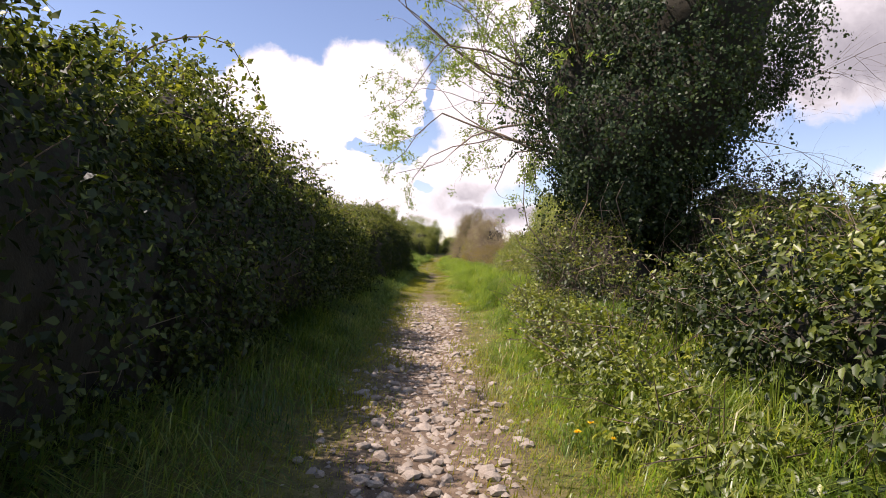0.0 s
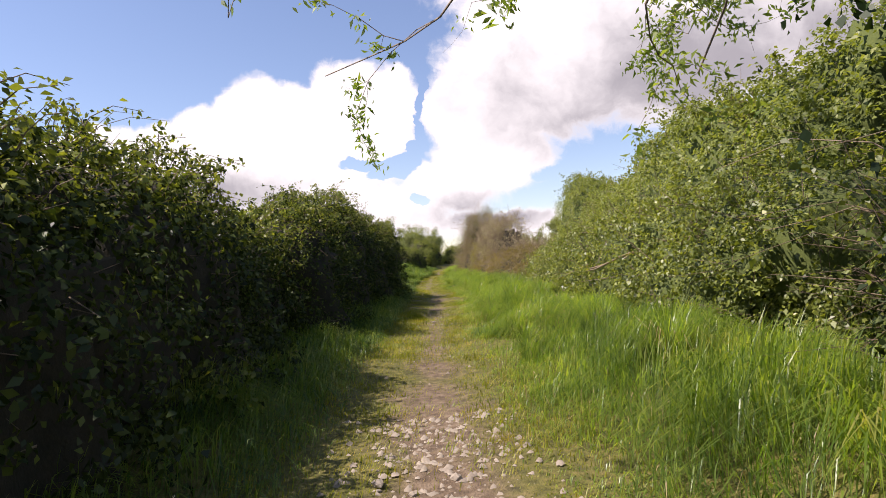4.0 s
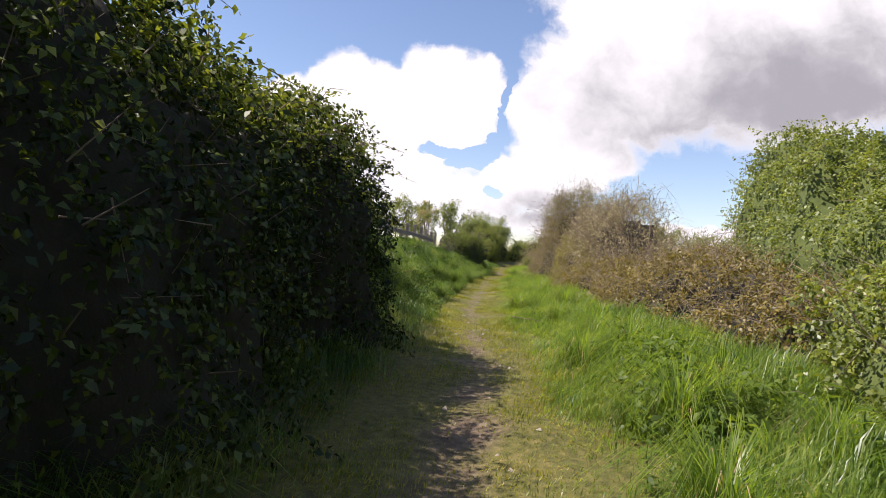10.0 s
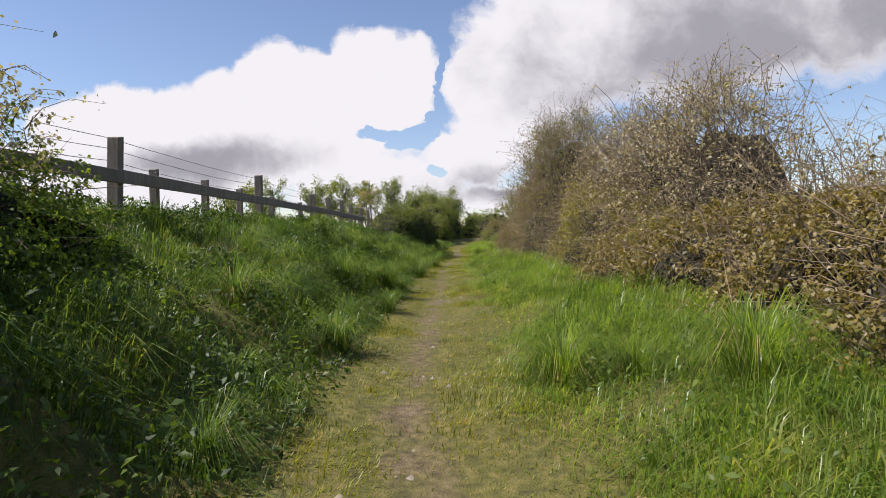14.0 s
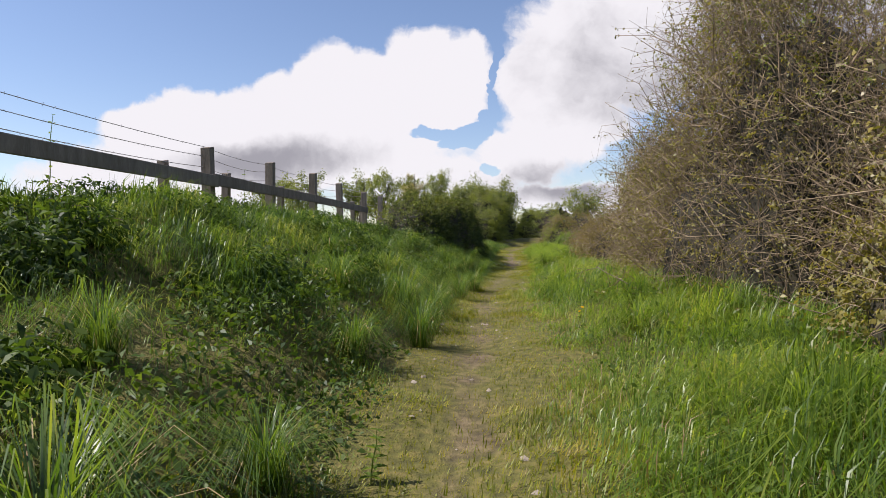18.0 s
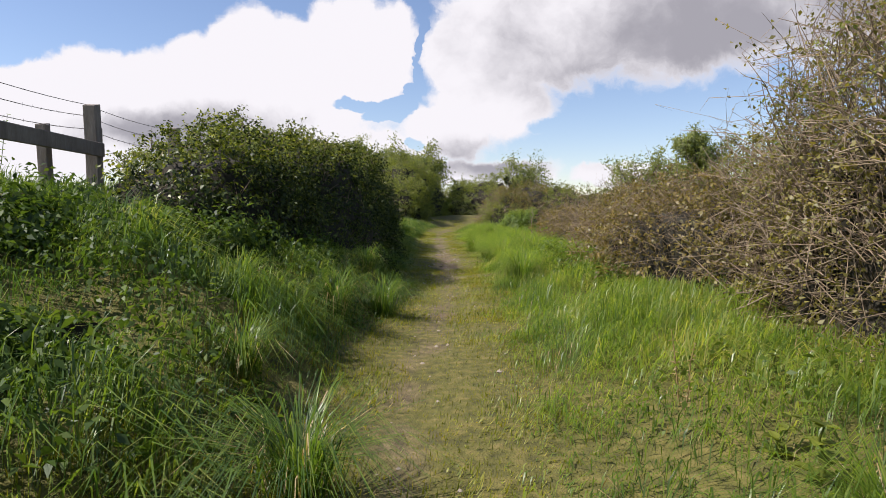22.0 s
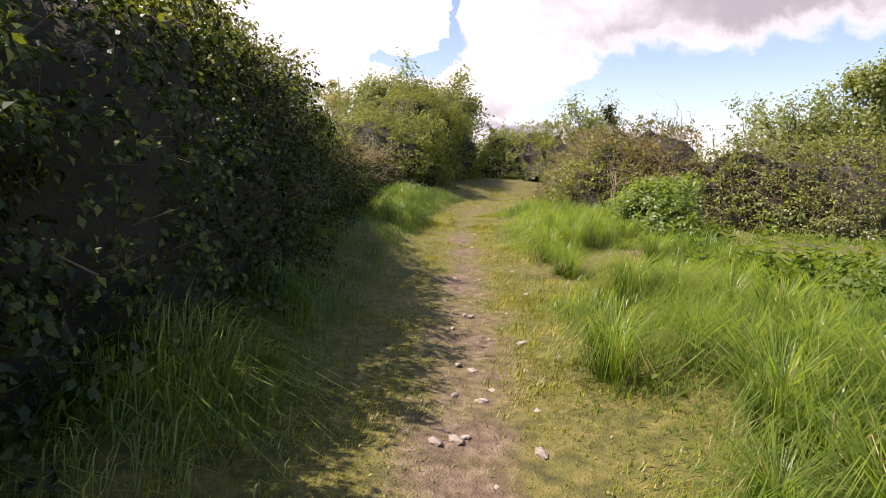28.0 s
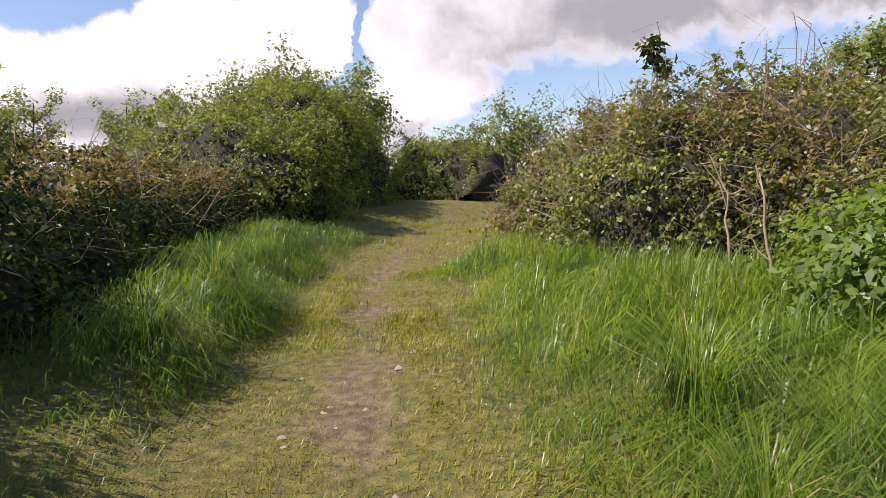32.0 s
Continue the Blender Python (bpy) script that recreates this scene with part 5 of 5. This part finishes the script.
for k, (x, y) in enumerate(TUFTS):
    s = rng.uniform(0.75, 1.25) * (1.35 if k < 3 else 1.0)
    ob = thing("grass_tuft", "arching tussock of long green grass", "grass tuft", (x, y, float(land(x, y))), "grass tussocks")
    ob.rotation_euler, ob.scale = (0, 0, rng.uniform(0, 6.28)), (s, s, s * rng.uniform(0.85, 1.1))
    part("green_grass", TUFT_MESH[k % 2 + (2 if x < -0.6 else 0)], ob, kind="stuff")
    part("dead_grass", DEAD_MESH[k % 4], ob, "straw-coloured dead blades", kind="stuff")


# ---------------------------------------------------------------- weeds and flowers
def weed(name, label, seed, height, tiers, leaf, mat=M_NETTLE, slim=0.55, rise=0.5, pairs=2):
    rng = np.random.default_rng(seed)
    ob = thing(name, label, "plant")
    line = np.array([(0, 0, -0.03), (0.01, 0.01, height * 0.4), (0.03, -0.01, height * 0.75), (0.04, 0.0, height)])[None]
    part("stem", fast_mesh("stem", *tube_arrays(line, np.array([[0.006, 0.005, 0.004, 0.002]]), 4), mat), ob)
    z = np.repeat(np.linspace(0.12, 1.0, tiers) * height, pairs * 2)
    n = len(z)
    a = np.tile(np.arange(pairs * 2) * np.pi / pairs, tiers) + np.repeat(np.arange(tiers) * 1.57, pairs * 2) + rng.normal(0, 0.25, n)
    s = leaf * (1.15 - 0.55 * z / height) * rng.uniform(0.8, 1.2, n)
    d = np.stack([np.cos(a), np.sin(a), rng.uniform(rise - 0.5, rise, n)], 1)
    d = unit(d)
    side = unit(np.cross(d, (0, 0, 1.0)))
    up = np.cross(side, d)
    c = np.stack([np.interp(z, line[0, :, 2], line[0, :, 0]), np.interp(z, line[0, :, 2], line[0, :, 1]), z], 1)
    st = s[:, None]
    w = st * slim * 0.5
    v = np.stack([c, c + d * st * 0.35 + side * w + up * st * 0.08, c + d * st * 0.75 + side * w * 0.6 - up * st * 0.02, c + d * st * 1.05 - up * st * 0.22,
                  c + d * st * 0.75 - side * w * 0.6 - up * st * 0.02, c + d * st * 0.35 - side * w + up * st * 0.08], 1)
    b = np.arange(n)[:, None] * 6
    f = np.concatenate([b + np.array([[0, 1, 2, 3]]), b + np.array([[3, 4, 5, 0]])], 1).reshape(-1, 4)
    part("foliage", fast_mesh("weed leaves", v.reshape(-1, 3), f, mat), ob, kind="stuff")
    return ob


def clump_of(master, spots, rng, group, lo=0.75, hi=1.25, sink=0.0):
    first = True
    for x, y in spots:
        m = Matrix.LocRotScale((x, y, float(land(x, y)) - sink), Euler((rng.normal(0, 0.1), rng.normal(0, 0.1), rng.uniform(0, 6.28))), Vector((1, 1, 1)) * rng.uniform(lo, hi))
        if first:
            master.matrix_basis = m
            tagged(master, group=group)
            first = False
        else:
            copy_thing(master, m)


def patch_spots(n, x, y, rx, ry, rng):
    return [(x + rng.normal(0, rx), y + rng.normal(0, ry)) for _ in range(n)]


rng = np.random.default_rng(21)
clump_of(weed("nettle", "bright green stinging nettle in the verge", 901, 0.36, 6, 0.085), patch_spots(34, 1.43, 27.44, 0.34, 1.11, rng) + patch_spots(10, 1.6, 57.19, 0.3, 1.0, rng), rng, "verge nettles")
clump_of(weed("nettle", "dark nettle growing through the bank grass", 902, 0.36, 6, 0.09), patch_spots(22, -2.2, 37.5, 0.5, 1.9, rng) + patch_spots(28, -2.3, 44.5, 0.6, 2.4, rng) + patch_spots(16, -2.1, 51.5, 0.45, 1.6, rng), rng, "bank nettles", 0.55, 0.95)
clump_of(weed("nettle", "tall nettle showing above the fence rail", 906, 0.95, 11, 0.06, pairs=1), [(-4.35, 45.6), (-4.32, 48.9), (-4.3, 49.5), (-4.4, 50.9), (-4.3, 51.6), (-4.25, 53.4), (-4.35, 53.8), (-4.3, 55.3)], rng, "fence nettles")
clump_of(weed("dock", "broad-leaved dock standing by the side path", 903, 0.36, 5, 0.16, slim=0.46, rise=0.9), patch_spots(30, 3.1, 71.49, 0.38, 0.35, rng) + patch_spots(18, 2.74, 67.95, 0.42, 0.5, rng), rng, "docks")
clump_of(weed("ground_ivy", "low ivy and bramble seedlings at the thicket's foot", 904, 0.17, 4, 0.064, M_BRAMBLE, 0.9), patch_spots(40, 1.47, 4.7, 0.24, 1.67, rng) + patch_spots(16, 1.23, 50.87, 0.25, 1.35, rng), rng, "low weeds", 0.7, 1.2)


clump_of(weed("withered_dock", "brown withered dock stalk at the path edge", 905, 0.47, 13, 0.038, M_STRAW, 0.5, pairs=1), [(0.82, 52.8), (0.87, 52.97), (0.95, 24.5), (1.81, 67.16)], rng, "withered stalks")


def dandelion(seed):
    rng = np.random.default_rng(seed)
    ob = thing("dandelion", "yellow dandelion in open flower in the grass", "flower")
    h = 0.22
    line = np.array([(0, 0, -0.02), (0.01, 0, h * 0.6), (0.015, 0.005, h)])[None]
    part("stem", fast_mesh("stem", *tube_arrays(line, np.full((1, 3), 0.003), 5), M_NETTLE), ob)
    n = 60
    a, r = rng.uniform(0, 2 * np.pi, n), rng.uniform(0.3, 1.0, n)
    d = np.stack([np.cos(a) * r, np.sin(a) * r, 0.25 + 0.7 * (1 - r)], 1)
    c = np.tile(np.array([[0.015, 0.005, h]]), (n, 1))
    s = np.stack([-np.sin(a), np.cos(a), 0 * a], 1) * 0.0035
    v = np.stack([c, c + d * 0.018 + s, c + d * 0.028, c + d * 0.018 - s], 1)
    part("flower_head", fast_mesh("flower head", v.reshape(-1, 3), np.arange(4 * n).reshape(-1, 4), M_YELLOW), ob)
    return ob


clump_of(dandelion(31), [(0.89, 7.02), (0.86, 3.3), (0.8, 3.17), (0.91, 3.05), (1.08, 5.61), (0.42, 47.25), (0.49, 47.35), (0.57, 24.6), (1.3, 63.2), (1.33, 63.26), (0.79, 77.63), (2.58, 72.88), (2.75, 72.57), (0.44, 10.15), (1.18, 70.32)], rng, "dandelions")


# ---------------------------------------------------------------- dead wood
def stick(name, label, pts, r, mat=M_CANE, forks=3, seed=1):
    rng = np.random.default_rng(seed)
    pts = np.array(pts, float)
    org = pts[0].copy()
    ob = thing(name, label, "branch", org)
    t = np.linspace(0, 1, len(pts))
    tt = np.linspace(0, 1, 10)
    line = np.stack([np.interp(tt, t, pts[:, k]) for k in range(3)], 1) + rng.normal(0, r * 0.8, (10, 3))
    part("stem", limbs_mesh("stem", [(line, np.linspace(r, r * 0.4, 10))], mat, org, 6), ob)
    for k in range(forks):
        i = rng.integers(3, 9)
        d = unit(unit(line[i] - line[i - 1]) + rng.normal(0, 0.5, 3))
        ln = rng.uniform(0.12, 0.4)
        tw = np.array([line[i], line[i] + d * ln * 0.5 + rng.normal(0, 0.02, 3), line[i] + d * ln])
        part("twig", limbs_mesh("twig", [(tw, np.array([r * 0.5, r * 0.35, r * 0.15]))], mat, org, 4), ob)
    return ob


def bramble_cane(ctrl, seed):
    """One arching cane with leaves along it."""
    rng = np.random.default_rng(seed)
    c = np.array(ctrl, float)
    t = np.linspace(0, 1, 16)[:, None]
    line = c[0] * (1 - t) ** 3 + 3 * c[1] * t * (1 - t) ** 2 + 3 * c[2] * t * t * (1 - t) + c[3] * t ** 3 + rng.normal(0, 0.008, (16, 3))
    ob = thing("bramble_cane", "leafy bramble cane arching out of the hedge", "cane", c[0])
    part("stem", limbs_mesh("stem", [(line, np.linspace(0.006, 0.002, 16))], M_TWIG, c[0], 5), ob)
    p = line[rng.integers(1, 16, 70)] + rng.normal(0, 0.02, (70, 3))
    part("foliage", fast_mesh("cane leaves", *_shift(leaf_arrays(p, rng.normal(0, 1, p.shape) + np.array([0, 0, 0.5]), 0.055, rng), c[0]), M_BRAMBLE), ob, kind="stuff")


stick("dead_branch", "pale bare dead branch poking out of the bushes", [(3.58, 17.97, 1.27), (2.82, 17.18, 1.14), (1.97, 16.92, 0.89)], 0.028, seed=41)
stick("dead_branch", "thin dead branch leaning out of the thorn bush", [(1.58, 48.19, 0.17), (1.2, 48.48, 0.42), (0.94, 49.23, 0.59), (0.7, 49.68, 0.47)], 0.008, M_TWIG, seed=42)
stick("dead_branch", "dry branch arching from the bramble tangle", [(1.96, 7.72, 0.42), (1.64, 7.08, 0.9), (1.83, 6.32, 1.05)], 0.007, seed=43)
stick("dead_branch", "dead bramble cane lying on the verge", [(1.67, 5.71, 0.42), (1.25, 5.61, 0.36), (0.73, 6.02, 0.25)], 0.007, M_TWIG, seed=44)
stick("dead_branch", "thin dark stick lying in the grass", [(0.28, 33.6, 0.07), (0.55, 33.0, 0.12), (0.9, 32.3, 0.15)], 0.008, M_TWIG, seed=45)
stick("dead_branch", "pale broken stick lying on the verge", [(0.72, 49.7, 0.1), (0.82, 49.85, 0.16), (0.92, 50.0, 0.24)], 0.013, M_CANE, 1, seed=61)
bramble_cane([(-1.75, 27.32, 1.52), (-1.55, 28.33, 1.86), (-1.46, 29.19, 1.86), (-1.45, 29.76, 1.57)], 46)
bramble_cane([(-1.94, 25.83, 2.12), (-1.74, 26.48, 2.41), (-1.55, 27.19, 2.33), (-1.47, 27.69, 1.99)], 48)
bramble_cane([(-1.95, 3.72, 2.2), (-1.62, 4.06, 2.71), (-1.45, 4.58, 2.62), (-1.43, 4.76, 2.2)], 49)
stick("dry_stalk", "tall dead stalk standing in the brambles", [(1.95, 63.93, 0.17), (1.91, 63.88, 0.68), (1.95, 63.93, 1.14)], 0.008, seed=47)
for k, (x, y) in enumerate([(2.35, 73), (2.45, 73.57)]):
    stick("dry_stalk", "pale dead stalk propped against the bramble mound", [(x, y - 0.4, 0.25), (x + 0.04, y - 0.25, 0.76), (x + 0.08, y - 0.08, 1.18)], 0.012, seed=50 + k)
spike = tree("elder_shoot", "single leafy shoot standing above the bramble mound", (2.7, 74.9), 0.85, 0.1, M_HEDGE, 0.07, 220, 60, trunk_r=0.012, clump=0.14, base=0.5)
spike.location.z = 1.75


# ---------------------------------------------------------------- stones of the path
def stone_mesh(seed):
    rng = np.random.default_rng(seed)
    bm = bmesh.new()
    bmesh.ops.create_icosphere(bm, subdivisions=1, radius=1.0)
    sc = np.array([rng.uniform(0.8, 1.3), rng.uniform(0.6, 1.0), rng.uniform(0.35, 0.6)])
    for v in bm.verts:
        v.co = Vector(np.array(v.co) * sc * rng.uniform(0.82, 1.12))
    me = bpy.data.meshes.new("stone")
    bm.to_mesh(me)
    bm.free()
    me.materials.append(M_STONE)
    return me


STONES = [stone_mesh(70 + k) for k in range(7)]
rng = np.random.default_rng(71)
for k in range(300):
    if k < 262:
        y = 2.1 + 9.95 * rng.uniform(0, 1) ** 1.2
        o = rng.normal(0, 0.28)
        r = rng.uniform(0.03, 0.06) * (1.35 if k % 7 == 0 else 0.95)
    else:
        y = rng.uniform(61.36, 67.85) if k < 292 else rng.uniform(15.89, 24.19)
        o = rng.normal(0.08, 0.22)
        r = rng.uniform(0.018, 0.042)
    x = float(lane(y)) + o
    ob = new("stone", STONES[k % 7])
    ob.parent = GROUND
    ob.location, ob.rotation_euler, ob.scale = (x, y, float(land(x, y)) + r * 0.2), (rng.normal(0, 0.15), rng.normal(0, 0.15), rng.uniform(0, 6.28)), (r, r, r)


def gravel():
    """Smaller stones and crumbs between them."""
    rng = np.random.default_rng(72)
    n = 4600
    y = np.where(rng.uniform(0, 1, n) < 0.9, rng.uniform(1.5, 13.33, n), rng.uniform(14.61, 75.09, n))
    o = rng.normal(0, 0.28, n)
    x = lane(y) + o
    r = 0.005 + 0.03 * rng.uniform(0, 1, n) ** 1.8
    base = np.array([(1, 0, 0), (-0.3, 0.9, 0), (-0.8, -0.5, 0), (0.1, 0.1, 0.7), (0.3, -0.9, 0.1)])
    a = rng.uniform(0, 6.28, n)
    ca, sa = np.cos(a)[:, None], np.sin(a)[:, None]
    v = np.stack([base[None, :, 0] * ca - base[None, :, 1] * sa, base[None, :, 0] * sa + base[None, :, 1] * ca, np.repeat(base[None, :, 2], n, 0)], -1) * rng.uniform(0.6, 1.3, (n, 5, 1)) * r[:, None, None]
    v = v + np.stack([x, y, land(x, y)], 1)[:, None]
    f = np.array([(0, 1, 3), (1, 2, 3), (2, 4, 3), (4, 0, 3)])
    f = (np.arange(n) * 5)[:, None, None] + f[None]
    tagged(new("gravel", fast_mesh("gravel", v.reshape(-1, 3), f.reshape(-1, 3), M_STONE)), "loose small stones along the trodden line", "gravel", kind="stuff")


gravel()
